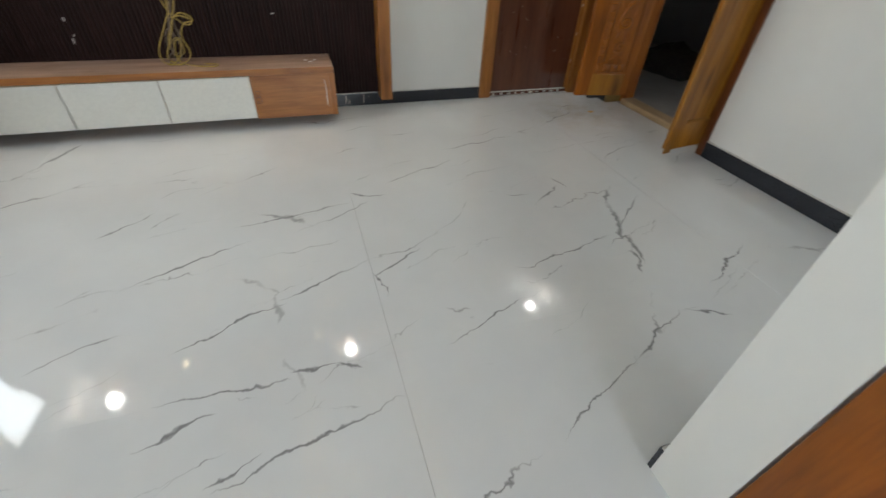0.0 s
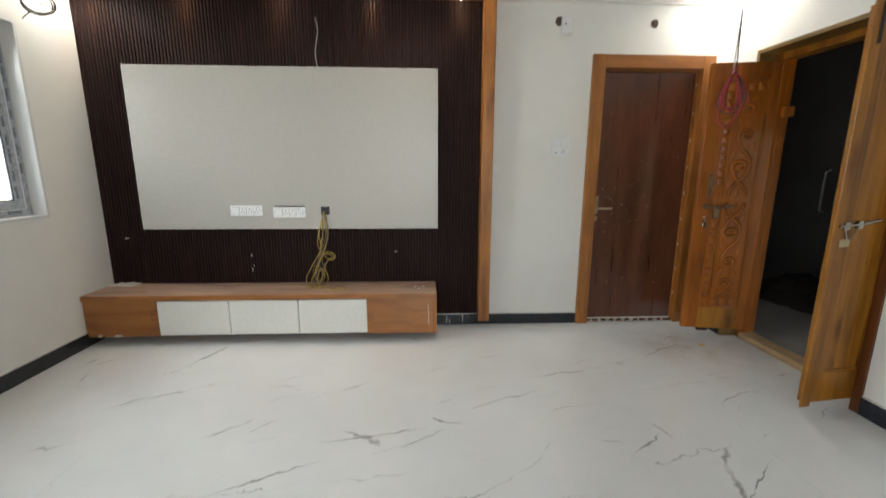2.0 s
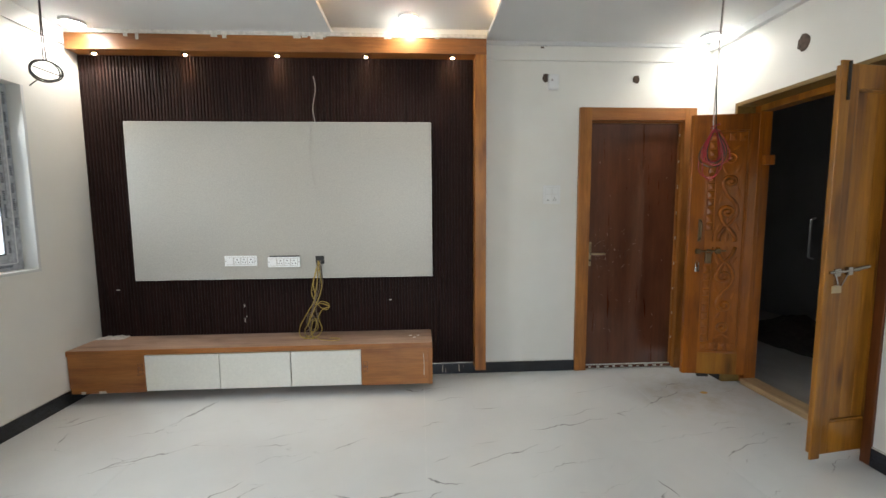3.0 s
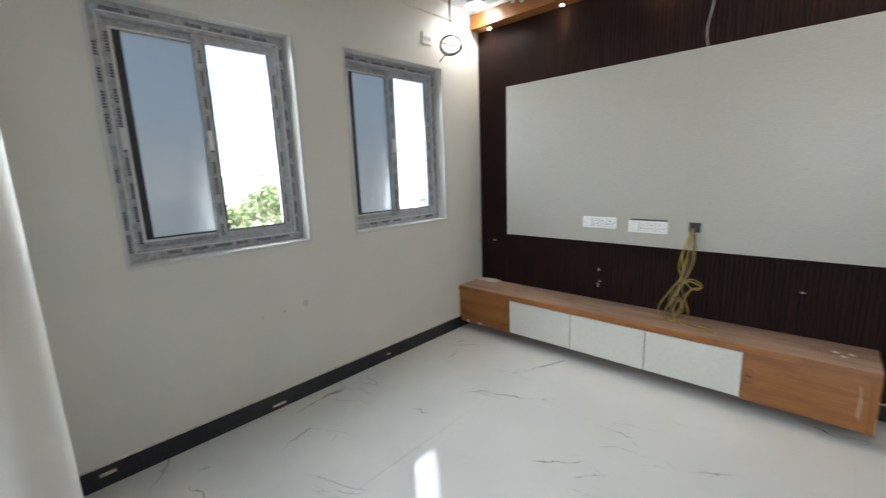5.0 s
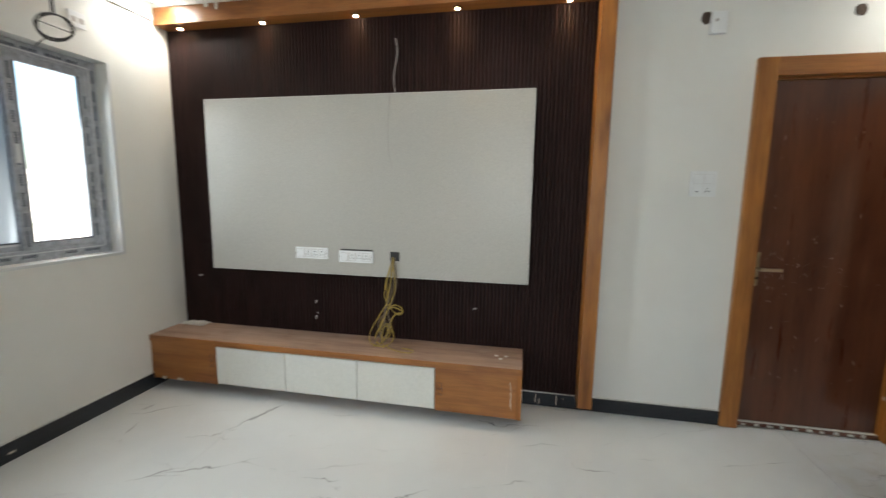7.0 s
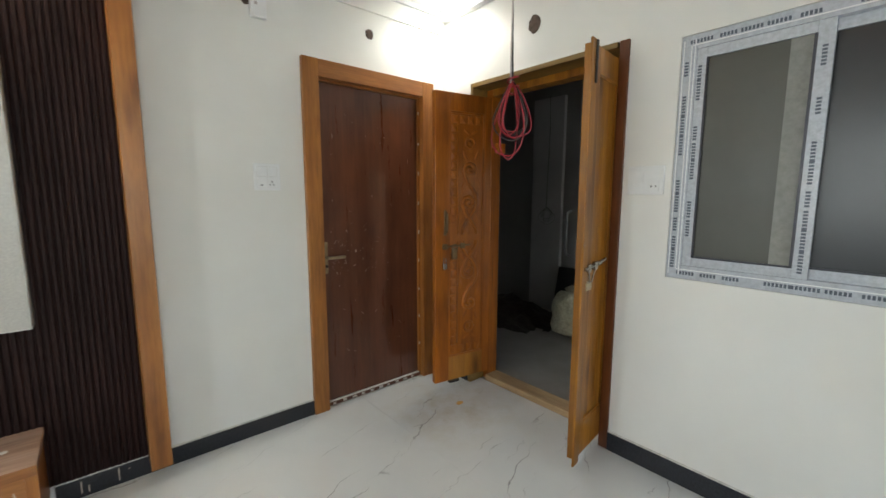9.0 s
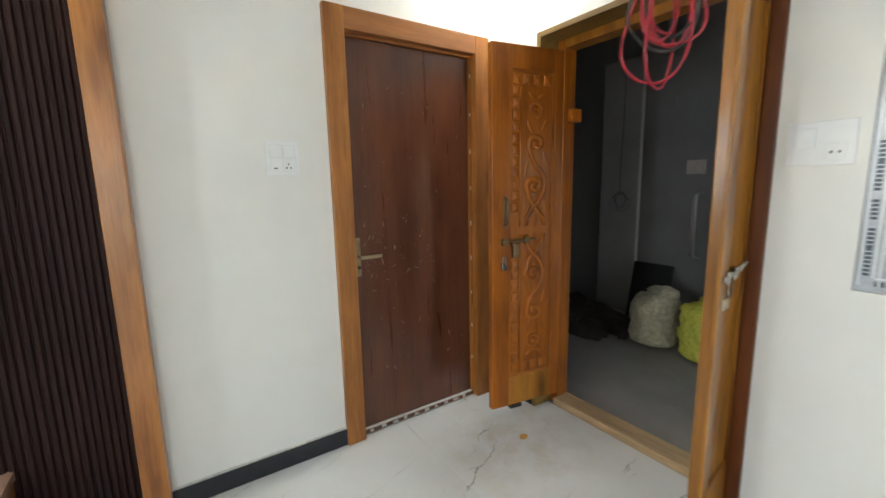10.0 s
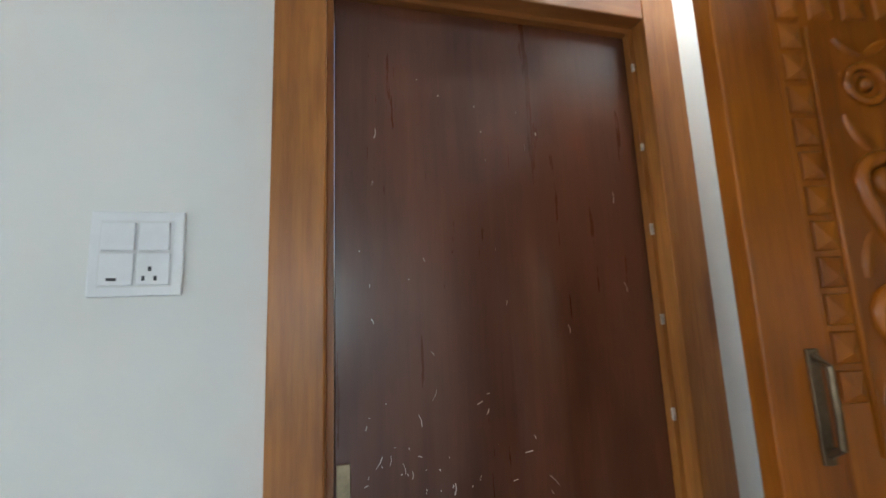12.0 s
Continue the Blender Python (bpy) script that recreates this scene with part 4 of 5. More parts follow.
part("scratch", tube([(2.505, -0.3462, 0.30), (2.512, -0.3464, 0.24), (2.508, -0.3462, 0.14)], 0.0022, 4), SCUFF, cab)
part("scratch", tube([(2.515, -0.3462, 0.22), (2.513, -0.3464, 0.17), (2.517, -0.3462, 0.12)], 0.0012, 4), SCUFF, cab)
for x, y in ((2.41, -0.17), (2.47, -0.17), (2.44, -0.215)):
    part("plaster_spot", lathe([(0.013, 0.3832), (0.012, 0.3842), (0.006, 0.3846)], (x, y, 0), 10), DUST, cab)
for x0, x1 in ((0.526, 1.037), (1.043, 1.541), (1.547, 2.048)):
    part("drawer_front", box(x0, x1, -0.345, -0.326, 0.076, 0.338, 0.002), OFFWHITE, cab, "off-white drawer front")
for cx in (0.49, 2.078):                          # square key ornaments
    for cz in ((0.26, 0.215) if cx < 1 else (0.23, 0.19)):
        part("ornament", tube([(cx - 0.018, -0.346, cz - 0.018), (cx + 0.018, -0.346, cz - 0.018), (cx + 0.018, -0.346, cz + 0.018), (cx - 0.012, -0.346, cz + 0.018), (cx - 0.012, -0.346, cz - 0.008), (cx + 0.008, -0.346, cz - 0.008)], 0.0022, 4), VENEER, cab)
for x, w in ((0.08, 0.03), (0.2, 0.05)):
    part("tape_scrap", box(x, x + w, -0.3465, -0.3455, 0.066, 0.085, 0.0002), DUST, cab)
rag = thing("plaster_scrap", "crumpled pale paper scrap lying on the cabinet top", "scrap", (0.1, -0.08, 0.385))
bm = bmesh.new()
bmesh.ops.create_grid(bm, x_segments=14, y_segments=8, size=0.5)
for v in bm.verts:
    p = Vector((v.co.x * 0.2 + 0.125, v.co.y * 0.09 - 0.07, 0))
    v.co = (p.x, p.y, 0.386 + 0.022 * abs(noise.noise(p * 22)))
part("sheet", bm, DUST, rag, smooth=True)

# ---- wall fittings ----
def wall_plate(name, label, x0, x1, z0, z1):
    t = thing(name, label, "switch", (x0, 0, z0))
    part("plate", box(x0, x1, -0.009, -0.0002, z0, z1, 0.003), PLASTIC, t)
    mx, mz = (x0 + x1) / 2, (z0 + z1) / 2
    # greyer sheet behind the modules, their gap shade as colour
    part("recess", box(x0 + 0.015, x1 - 0.015, -0.0095, -0.0091, z0 + 0.015, z1 - 0.016), GAPSHADE, t, "grey backing drawn as shade between the modules")
    part("switch", box(x0 + 0.018, mx - 0.002, -0.014, -0.0096, mz + 0.004, z1 - 0.020, 0.002), PLASTIC, t)
    part("switch", box(mx + 0.004, x1 - 0.02, -0.015, -0.0096, mz + 0.004, z1 - 0.02, 0.002), PLASTIC, t)
    part("socket", box(mx + 0.002, x1 - 0.018, -0.012, -0.0096, z0 + 0.018, mz, 0.002), PLASTIC, t)
    part("regulator", box(x0 + 0.018, mx - 0.002, -0.013, -0.0096, z0 + 0.018, mz, 0.002), PLASTIC, t)
    for px, pz in ((0.022, 0.042), (0.013, 0.026), (0.031, 0.026)):
        part("pin_hole", box(mx + px - 0.002, mx + px + 0.003, -0.0125, -0.0121, z0 + pz, z0 + pz + 0.008), BLACK, t)
    part("indicator", box(x0 + 0.03, x0 + 0.045, -0.0135, -0.0131, z0 + 0.026, z0 + 0.031), BLACK, t)
    return t


wall_plate("switch_plate", "white square switch and socket plate on the cream wall", 3.488, 3.628, 1.395, 1.541)
bell = thing("wall_bell", "small white plastic box beside a wiring hole", "doorbell", (3.55, 0, 2.34))
part("case", box(3.512, 3.592, -0.034, -0.0002, 2.285, 2.398, 0.006), PLASTIC, bell)
part("clip", box(3.53, 3.545, -0.036, -0.0342, 2.345, 2.36), WHITEWIRE, bell)


def knockout(name, at, r, axis):
    t = thing(name, "rough dark wiring hole broken in the plaster", "wall hole", at, "wiring holes")
    prof = [(r * 0.85, -0.0025), (r, -0.001), (r * 1.05, 0.0)]
    bm = lathe(prof, at, 14, axis)
    rr = random.Random(int(at[2] * 1000))
    for v in bm.verts:
        k = 1 + rr.uniform(-0.16, 0.16)
        if axis == "y":
            v.co.x, v.co.z = at[0] + (v.co.x - at[0]) * k, at[2] + (v.co.z - at[2]) * k * 1.2
        else:
            v.co.y, v.co.z = at[1] + (v.co.y - at[1]) * k, at[2] + (v.co.z - at[2]) * k * 1.2
    part("edge", bm, PATCH, t)


knockout("wiring_hole", (3.497, -0.0005, 2.378), 0.026, "y")
knockout("wiring_hole", (4.226, -0.0005, 2.372), 0.026, "y")
knockout("wiring_hole", (R - 0.0005, -0.81, 2.352), 0.04, "x")
chip = thing("plaster_chip", "small dark chip in the plaster band", "wall hole", (3.47, -0.014, 2.6))
part("mark", box(3.45, 3.475, -0.0155, -0.0142, 2.595, 2.608, 0.0004), PATCH, chip)
part("mark", box(3.478, 3.50, -0.0155, -0.0142, 2.61, 2.618, 0.0004), PATCH, chip)

box_w = thing("outlet_box", "small white square outlet high on the wall", "outlet", (0, -0.63, 2.34))
part("plate", box(0.0003, 0.012, -0.685, -0.59, 2.30, 2.385, 0.003), PLASTIC, box_w)
for k in range(2):
    part("socket", box(0.0122, 0.0135, -0.672 + 0.042 * k, -0.643 + 0.042 * k, 2.325, 2.355, 0.0005), WHITEWIRE, box_w)
sw_e = thing("switch_plate", "white plate under clear film beside the entrance door", "switch", (R, -1.49, 1.44))
part("plate", box(R - 0.01, R - 0.0003, -1.585, -1.415, 1.375, 1.51, 0.003), PLASTIC, sw_e)
part("switch", box(R - 0.014, R - 0.0102, -1.49, -1.44, 1.43, 1.49, 0.002), PLASTIC, sw_e)
part("socket", box(R - 0.013, R - 0.0102, -1.565, -1.515, 1.39, 1.44, 0.002), PLASTIC, sw_e)
for px in (-1.53, -1.55):
    part("pin_hole", box(R - 0.0134, R - 0.0131, px - 0.003, px + 0.003, 1.41, 1.418), BLACK, sw_e)


smudge = thing("wall_smudge", "faint grey rub mark on the cream wall", "smudge", (0, -1.9, 0.6))
for y, z, w in ((-1.93, 0.585, 0.010), (-1.79, 0.60, 0.020), (-2.06, 0.58, 0.006)):
    part("mark", lathe([(w, 0.0004), (w * 0.8, 0.0010), (w * 0.3, 0.0012)], (0, y, z), 12, "x"), SMUDGE, smudge)
flakes = thing("filler_flakes", "torn white filler flakes along the wooden surround", "filler", (1.7, -0.137, 2.6))
frng = random.Random(21)
for x in (0.42, 1.02, 1.10, 1.60, 1.66, 1.74, 1.79, 2.25, 2.62):
    w, d = frng.uniform(0.02, 0.06), frng.uniform(0.008, 0.03)
    part("flake", box(x, x + w, -0.1385, -0.1355, 2.6125 - d, 2.6128, 0.0008), DUST, flakes)


# ---- hanging wires ----
def hanging_coil(name, label, x, y, top, bottom, high, r, mat, loops, wires):
    t = thing(name, label, "wire", (x, y, top))
    rr = random.Random(loops * 13)
    for k in range(wires):
        o = 0.008 * (k - wires / 2)
        part("lead", tube([(x + o + 0.012 * math.sin(5 * u + k), y + o, top - 0.001 - (top - high) * u) for u in [i / 14 for i in range(15)]], 0.0028, 5), IRON if mat is not REDWIRE or k else WHITEWIRE, t, smooth=True)
    h = (high - bottom) / 2
    for k in range(loops):
        a = rr.uniform(0, 3.1)
        sq = rr.uniform(0.6, 1.05)
        cz = high - h * sq + rr.uniform(-0.02, 0.02)
        pts = []
        for i in range(28):
            u = 2 * math.pi * i / 28
            pts.append((x + r * sq * math.cos(u) * math.cos(a), y + r * sq * math.cos(u) * math.sin(a), cz + h * sq * math.sin(u) + 0.006 * math.sin(3 * u + k)))
        part("loop", tube(pts, 0.0019, 5, True), mat, t, smooth=True)
    return t


def hanging_skein(name, label, x, y, top, knot, bottom, mat, loops, seed):
    """Drooping loops of wire that all hang from one knot under the ceiling."""
    t = thing(name, label, "wire", (x, y, top))
    rr = random.Random(seed)
    for k, m in enumerate((WHITEWIRE, IRON)):
        part("lead", tube([(x + 0.01 * k + 0.010 * math.sin(5 * u + k), y + 0.006 * k, top - 0.001 - (top - knot) * u) for u in [i / 14 for i in range(15)]], 0.0026, 5), m, t, smooth=True)
    for k in range(loops):
        a, drop = rr.uniform(0, math.pi), (knot - bottom) * rr.uniform(0.62, 1.0)
        wide, lean, twist = rr.uniform(0.032, 0.058), rr.uniform(-0.02, 0.02), rr.uniform(-0.5, 0.5)
        pts = []
        for i in range(30):
            u = 2 * math.pi * i / 30
            fall = (1 - math.cos(u)) / 2
            side = wide * math.sin(u) * (0.35 + 0.85 * fall) + lean * fall
            pts.append((x + side * math.cos(a + twist * fall), y + side * math.sin(a + twist * fall), knot - drop * fall + 0.004 * math.sin(3 * u + k)))
        part("loop", tube(pts, 0.0021, 6, True), IRON if k % 4 == 3 else mat, t, smooth=True)
    part("knot", tube([(x + 0.016 * math.cos(q), y + 0.016 * math.sin(q), knot + 0.004 * q - 0.03) for q in [i * 0.5 for i in range(26)]], 0.0022, 6), mat, t, smooth=True)
    return t


hanging_skein("hanging_red_wire_coil", "loose skein of red electric wire hanging from the ceiling point", 3.738, -1.59, H, 1.685, 1.462, REDWIRE, 8, 5)
def hanging_ring(name, label, x, y, top, centre, r, turns, facing, mat):
    """A neat ring of a few turns of wire with a loose tail, on a straight lead."""
    t = thing(name, label, "wire", (x, y, top))
    c, sn = math.cos(facing), math.sin(facing)
    ring = []
    for i in range(int(turns * 26)):
        q = math.pi / 2 + 2 * math.pi * i / 26
        k = r * (1 + 0.07 * math.sin(1.7 * q) + 0.04 * math.sin(0.6 * q + 1))
        d = 0.010 * math.sin(0.37 * q)
        ring.append((x + k * math.cos(q) * c - d * sn, y + k * math.cos(q) * sn + d * c, centre + 0.86 * k * math.sin(q)))
    part("loop", tube(ring, 0.0024, 6), mat, t, smooth=True)
    part("tie", tube([(x + k * 0.9 * r * c, y + k * 0.9 * r * sn, centre - 0.25 * r * k) for k in (-0.9, -0.3, 0.3, 0.9)], 0.002, 5), mat, t, smooth=True)
    part("tail", tube([(x - 0.45 * r * c, y - 0.45 * r * sn, centre - 0.75 * r), (x - 0.8 * r * c, y - 0.8 * r * sn, centre - 1.1 * r), (x - 1.1 * r * c, y - 1.1 * r * sn, centre - 1.45 * r)], 0.0022, 5), mat, t, smooth=True)
    for k in range(2):
        part("lead", tube([(x + 0.007 * k + 0.006 * math.sin(5 * u + k), y, top - 0.001 - (top - centre - 0.8 * r) * u) for u in [i / 14 for i in range(15)]], 0.0024, 5), mat, t, smooth=True)
    return t


hanging_ring("hanging_black_wire_coil", "small ring of black wire hanging from the ceiling point", 1.03, -1.525, H, 1.912, 0.046, 3.6, 0.75, IRON)

# ---- ceiling lamps ----
for x, y, z in ((0.17, -0.25, H), (2.43, -0.2, H + 0.09), (4.69, -0.2, H)):
    t = thing("ceiling_light", "round bright white surface ceiling light", "ceiling light", (x, y, z), "ceiling lights")
    part("ring", lathe([(0.075, z - 0.0005), (0.075, z - 0.016), (0.066, z - 0.02)], (x, y, 0), 24), PLASTIC, t)
    part("diffuser", lathe([(0.065, z - 0.0205), (0.06, z - 0.03), (0.04, z - 0.036)], (x, y, 0), 24), LAMP, t)
    spot_lamp("ceiling_light_beam", (x, y, z - 0.042), (x, y, 0), 4.6 if x > 4 else 5.0 if x < 1 else 4.6, (1.0, 0.95, 0.88), 165, 0.04)


# ---- windows ----
def bars(bm, axis, plane, a0, a1, c, step, w, h, rr, keep=0.82):
    """Rows of small printed marks in one plane, as plain bars."""
    a = a0
    while a < a1:
        if rr.random() < keep:
            for q in range(rr.choice((5, 6, 7))):
                p = a + q * w * 1.5
                if axis == "z":
                    block(bm, plane, plane + 0.0006, c - h / 2, c + h / 2, p, p + w)
                else:
                    block(bm, plane, plane + 0.0006, p, p + w, c - h / 2, c + h / 2)
        a += step
    return bm


def sliding_window(name, y0, y1, z0, z1, x, out, label, dark):
    """Two-sash sliding window of grey profiles under printed film; x is its room face, out the way outwards."""
    t = thing(name, label, "window", (x, (y0 + y1) / 2, z0), kind="structure")
    d = 0.07 * out
    fw = 0.062
    rr = random.Random(int(abs(y0) * 100))
    part("window_frame", box(x, x + d, y0, y0 + fw, z0, z1, 0.003), FILM if dark else GREYPVC, t)
    part("window_frame", box(x, x + d, y1 - fw, y1, z0, z1, 0.003), FILM if dark else GREYPVC, t)
    part("window_frame", box(x, x + d, y0 + fw, y1 - fw, z1 - fw, z1, 0.003), FILM if dark else GREYPVC, t)
    part("window_frame", box(x, x + d, y0 + fw, y1 - fw, z0, z0 + fw, 0.003), FILM if dark else GREYPVC, t)
    m = (y0 + y1) / 2
    sw = 0.05
    a0, a1, b0, b1 = y0 + fw - 0.012, y1 - fw + 0.012, z0 + fw - 0.01, z1 - fw + 0.01
    sashes = ((m - 0.03, a1, 0.008), (a0, m + 0.03, 0.038))
    for s0, s1, dep in sashes:
        xs0, xs1 = x + dep * out, x + (dep + 0.026) * out
        mat = GREYPVC if not dark else FILM
        sash = part("sash", merge(box(xs0, xs1, s0, s0 + sw, b0, b1, 0.002), box(xs0, xs1, s1 - sw, s1, b0, b1, 0.002), box(xs0, xs1, s0 + sw, s1 - sw, b0, b0 + sw, 0.002), box(xs0, xs1, s0 + sw, s1 - sw, b1 - sw, b1, 0.002)), mat, t)
        gl = (xs0 + xs1) / 2
        pane = part("pane", box(gl - 0.003, gl + 0.003, s0 + sw - 0.004, s1 - sw + 0.004, b0 + sw - 0.004, b1 - sw + 0.004), (DARKGLASS if s0 > a0 else NAVYGLASS) if dark else CLEAR if s0 > a0 else FROST, sash, "dark glass pane" if dark else "clear glass pane" if s0 > a0 else "frosted bluish glass pane")
        pane.visible_shadow = bool(dark)
        # beside frosted panes the strip is widened to draw the recess's shaded side
        gw = 0.03 if not dark and s0 == a0 else 0.008
        part("gasket_and_shade", merge(box(xs0 - 0.001 * out, xs0 + 0.004 * out, s0 + sw - 0.002, s0 + sw + gw, b0 + sw, b1 - sw), box(xs0 - 0.001 * out, xs0 + 0.004 * out, s1 - sw - 0.006, s1 - sw + 0.002, b0 + sw, b1 - sw), box(xs0 - 0.001 * out, xs0 + 0.004 * out, s0 + sw, s1 - sw, b0 + sw - 0.002, b0 + sw + 0.006)), DARKFRAME, sash)
        if not dark and s0 == a0:
            part("bead", merge(box(xs0 - 0.003 * out, xs0 + 0.002 * out, s0 + sw - 0.014, s0 + sw - 0.003, b0 + sw - 0.014, b1 - sw + 0.012), box(xs0 - 0.003 * out, xs0 + 0.002 * out, s0 + sw - 0.002, s1 - sw, b0 + sw - 0.014, b0 + sw - 0.004), box(xs0 - 0.003 * out, xs0 + 0.002 * out, s0 + sw - 0.002, s1 - sw, b1 - sw + 0.003, b1 - sw + 0.012)), PLASTIC, sash, "pale bead round the frosted pane")
        pm = bmesh.new()
        face = xs0 - 0.0012 * out
        bars(pm, "z", face, b0 + 0.03, b1 - 0.1, s0 + sw / 2, 0.085 if dark else 0.11, 0.0085, 0.0155, rr)
        bars(pm, "z", face, b0 + 0.06, b1 - 0.1, s1 - sw / 2, 0.085 if dark else 0.11, 0.0085, 0.0155, rr)
        part("film_print", pm, PRINT, sash, "blue-grey printed film marks")
        if not dark:
            part("latch", box(xs0 - 0.012 * out, xs0, s0 + 0.012, s0 + 0.034, (b0 + b1) / 2 - 0.05, (b0 + b1) / 2 + 0.05, 0.003), PLASTIC, sash)
    pm = bmesh.new()
    face = x - 0.0012 * out
    for c in (y0 + 0.022, y1 - 0.024):
        bars(pm, "z", face, z0 + 0.05, z1 - 0.1, c, 0.085 if dark else 0.11, 0.0085, 0.0155, rr)
    for c in (z0 + 0.028, z1 - 0.03):
        bars(pm, "y", face, y0 + 0.06, y1 - 0.1, c, 0.085 if dark else 0.11, 0.0085, 0.0155, rr)
    part("film_print", pm, PRINT, t, "blue-grey printed film marks")
    if dark:
        part("rear_stile", box(x + 0.0165, x + 0.0175, m + 0.024, m + 0.095, b0 + sw, b1 - sw), RAWSTILE, t, "dull grey stile seen behind the mesh")
        for c in (y0 + 0.012, y1 - 0.012, y1 - 0.056):
            part("ridge", box(x - 0.004, x + 0.001, c, c + 0.003, z0 + 0.02, z1 - 0.02), PLASTIC, t)
    for c in (y0 + 0.040, y1 - 0.043):
        part("ridge", box(x - 0.003 * out, x + 0.001 * out, c, c + 0.004, z0 + 0.045, z1 - 0.045), PLASTIC, t)
    for c in (z0 + 0.042, z1 - 0.046):
        part("ridge", box(x - 0.003 * out, x + 0.001 * out, y0 + 0.045, y1 - 0.045, c, c + 0.004), PLASTIC, t)
    return t


for k, (y0, y1) in enumerate((WIN1, WIN2)):
    sliding_window("window_%d" % (k + 1), y0 + 0.001, y1 - 0.001, 0.991, 2.154, -0.085, -1, "half-open grey sliding window with frosted glass and printed film", False)
    lip = bmesh.new()
    block(lip, 0.0005, 0.004, y0 - 0.018, y1 + 0.018, 0.972, 0.99, 0.001)
    block(lip, 0.0005, 0.004, y0 - 0.018, y0, 0.99, 2.155, 0.001)
    block(lip, 0.0005, 0.004, y1, y1 + 0.018, 0.99, 2.155, 0.001)
    structure("trim_window_%d" % (k + 1), lip, CEIL, "white plaster edge round the window reveal", "trim")
sliding_window("window_3", -2.559, -1.616, 0.991, 2.059, R + 0.004, 1, "closed sliding window with dark panes and film-wrapped frame", True)

# ---- passage outside the entrance ----
structure("floor_passage", box(R + 0.104, 9.0, -4.0, 3.0, -0.05, -0.004), CONCRETE, "dusty grey cement passage floor", "floor")
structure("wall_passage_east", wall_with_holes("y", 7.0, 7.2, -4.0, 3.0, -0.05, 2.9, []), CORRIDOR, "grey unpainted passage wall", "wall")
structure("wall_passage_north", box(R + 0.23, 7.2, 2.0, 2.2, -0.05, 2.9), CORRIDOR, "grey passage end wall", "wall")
# unseen south end; the opening is added to let light into the passage
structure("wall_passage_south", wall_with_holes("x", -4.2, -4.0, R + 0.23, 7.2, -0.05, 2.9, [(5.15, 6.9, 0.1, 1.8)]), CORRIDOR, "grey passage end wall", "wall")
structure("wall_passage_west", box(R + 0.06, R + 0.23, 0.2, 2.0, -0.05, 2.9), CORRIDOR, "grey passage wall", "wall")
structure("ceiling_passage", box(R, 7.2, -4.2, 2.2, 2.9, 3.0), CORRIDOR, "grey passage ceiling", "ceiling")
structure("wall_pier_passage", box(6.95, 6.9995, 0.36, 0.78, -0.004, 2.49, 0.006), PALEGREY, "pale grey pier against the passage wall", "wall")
pd = thing("passage_door", "closed dark wooden neighbour door across the passage", "door", (7.0, -0.75, 0))
part("door_frame", box(6.95, 6.9995, -0.40, -0.32, 0, 2.08, 0.004), VENEER, pd)
part("door_frame", box(6.95, 6.9995, -1.35, -1.27, 0, 2.08, 0.004), VENEER, pd)
part("door_frame", box(6.95, 6.9995, -1.27, -0.40, 2.0, 2.08, 0.004), VENEER, pd)
part("door_leaf", box(6.97, 6.9995, -1.27, -0.40, 0.01, 2.0, 0.003), VENEER, pd)
pp = thing("switch_plate", "pale grey blank plate on the passage wall", "switch", (7.0, -0.16, 1.43))
part("plate", box(6.99, 6.9995, -0.22, -0.06, 1.38, 1.50, 0.003), WHITEWIRE, pp)
hanging_coil("wire_coil", "coil of dark wire hanging on the passage pier", 6.90, 0.52, 2.49, 1.03, 1.21, 0.11, IRON, 5, 1)
blk = thing("black_board", "black plastic board leaning against the passage wall", "board", (6.8, 0.3, 0))
bm = box(-0.015, 0.015, -0.19, 0.19, 0, 0.55, 0.006)
bm.transform(pose(6.84, 0.16, 0.0, 0, 12, 0))
part("sheet", bm, BLACK, blk)


def sack(name, label, x, y, w, h, mat, seed):
    t = thing(name, label, "sack", (x, y, 0))
    bm = bmesh.new()
    bmesh.ops.create_icosphere(bm, subdivisions=4, radius=1)
    off = Vector((seed * 3.1, seed, 0))
    for v in bm.verts:
        c = v.co.copy()
        s = 1 + 0.13 * noise.noise(c * 2.3 + off) + 0.09 * noise.noise(c * 6 + off) + 0.04 * noise.noise(c * 15 + off)
        zz = (c.z + 1) / 2
        flare = 1.0 - 0.25 * max(0, zz - 0.7) + 0.35 * max(0, zz - 0.9)
        rr = max(math.hypot(c.x, c.y), 1e-6)
        sq = min(1.0, rr * 1.5)
        v.co = Vector((x + c.x / rr * sq * w * s * flare, y + c.y / rr * sq * w * s * flare, -0.004 + max(0, zz * h * (1 + 0.1 * noise.noise(c * 3 + off)))))
    part("body", bm, mat, t, smooth=True)
    bm = bmesh.new()
    bmesh.ops.create_icosphere(bm, subdivisions=3, radius=1)
    for v in bm.verts:
        c = v.co.copy()
        k = 1 + 0.3 * noise.noise(c * 3 + off)
        v.co = Vector((x + 0.05 + c.x * 0.09 * k, y - 0.03 + c.y * 0.12 * k, h * 0.98 + c.z * 0.06 * k))
    part("gathered_top", bm, mat, t, smooth=True)
    return t


sack("cement_sack", "beige woven sack standing full on the passage floor", 6.32, -0.22, 0.18, 0.44, SACK, 1)
sack("cement_sack", "yellow-green woven sack standing full on the passage floor", 6.30, -0.62, 0.175, 0.45, GREENSACK, 2)
sack("cement_sack", "pale plastic sack slumped beside another sack", 6.34, -0.99, 0.18, 0.36, BAG, 3)
heap = thing("rubble_heap", "low dark heap of building rubble on the floor", "rubble", (6.4, 0.5, 0))
bm = bmesh.new()
bmesh.ops.create_grid(bm, x_segments=24, y_segments=24, size=0.5)
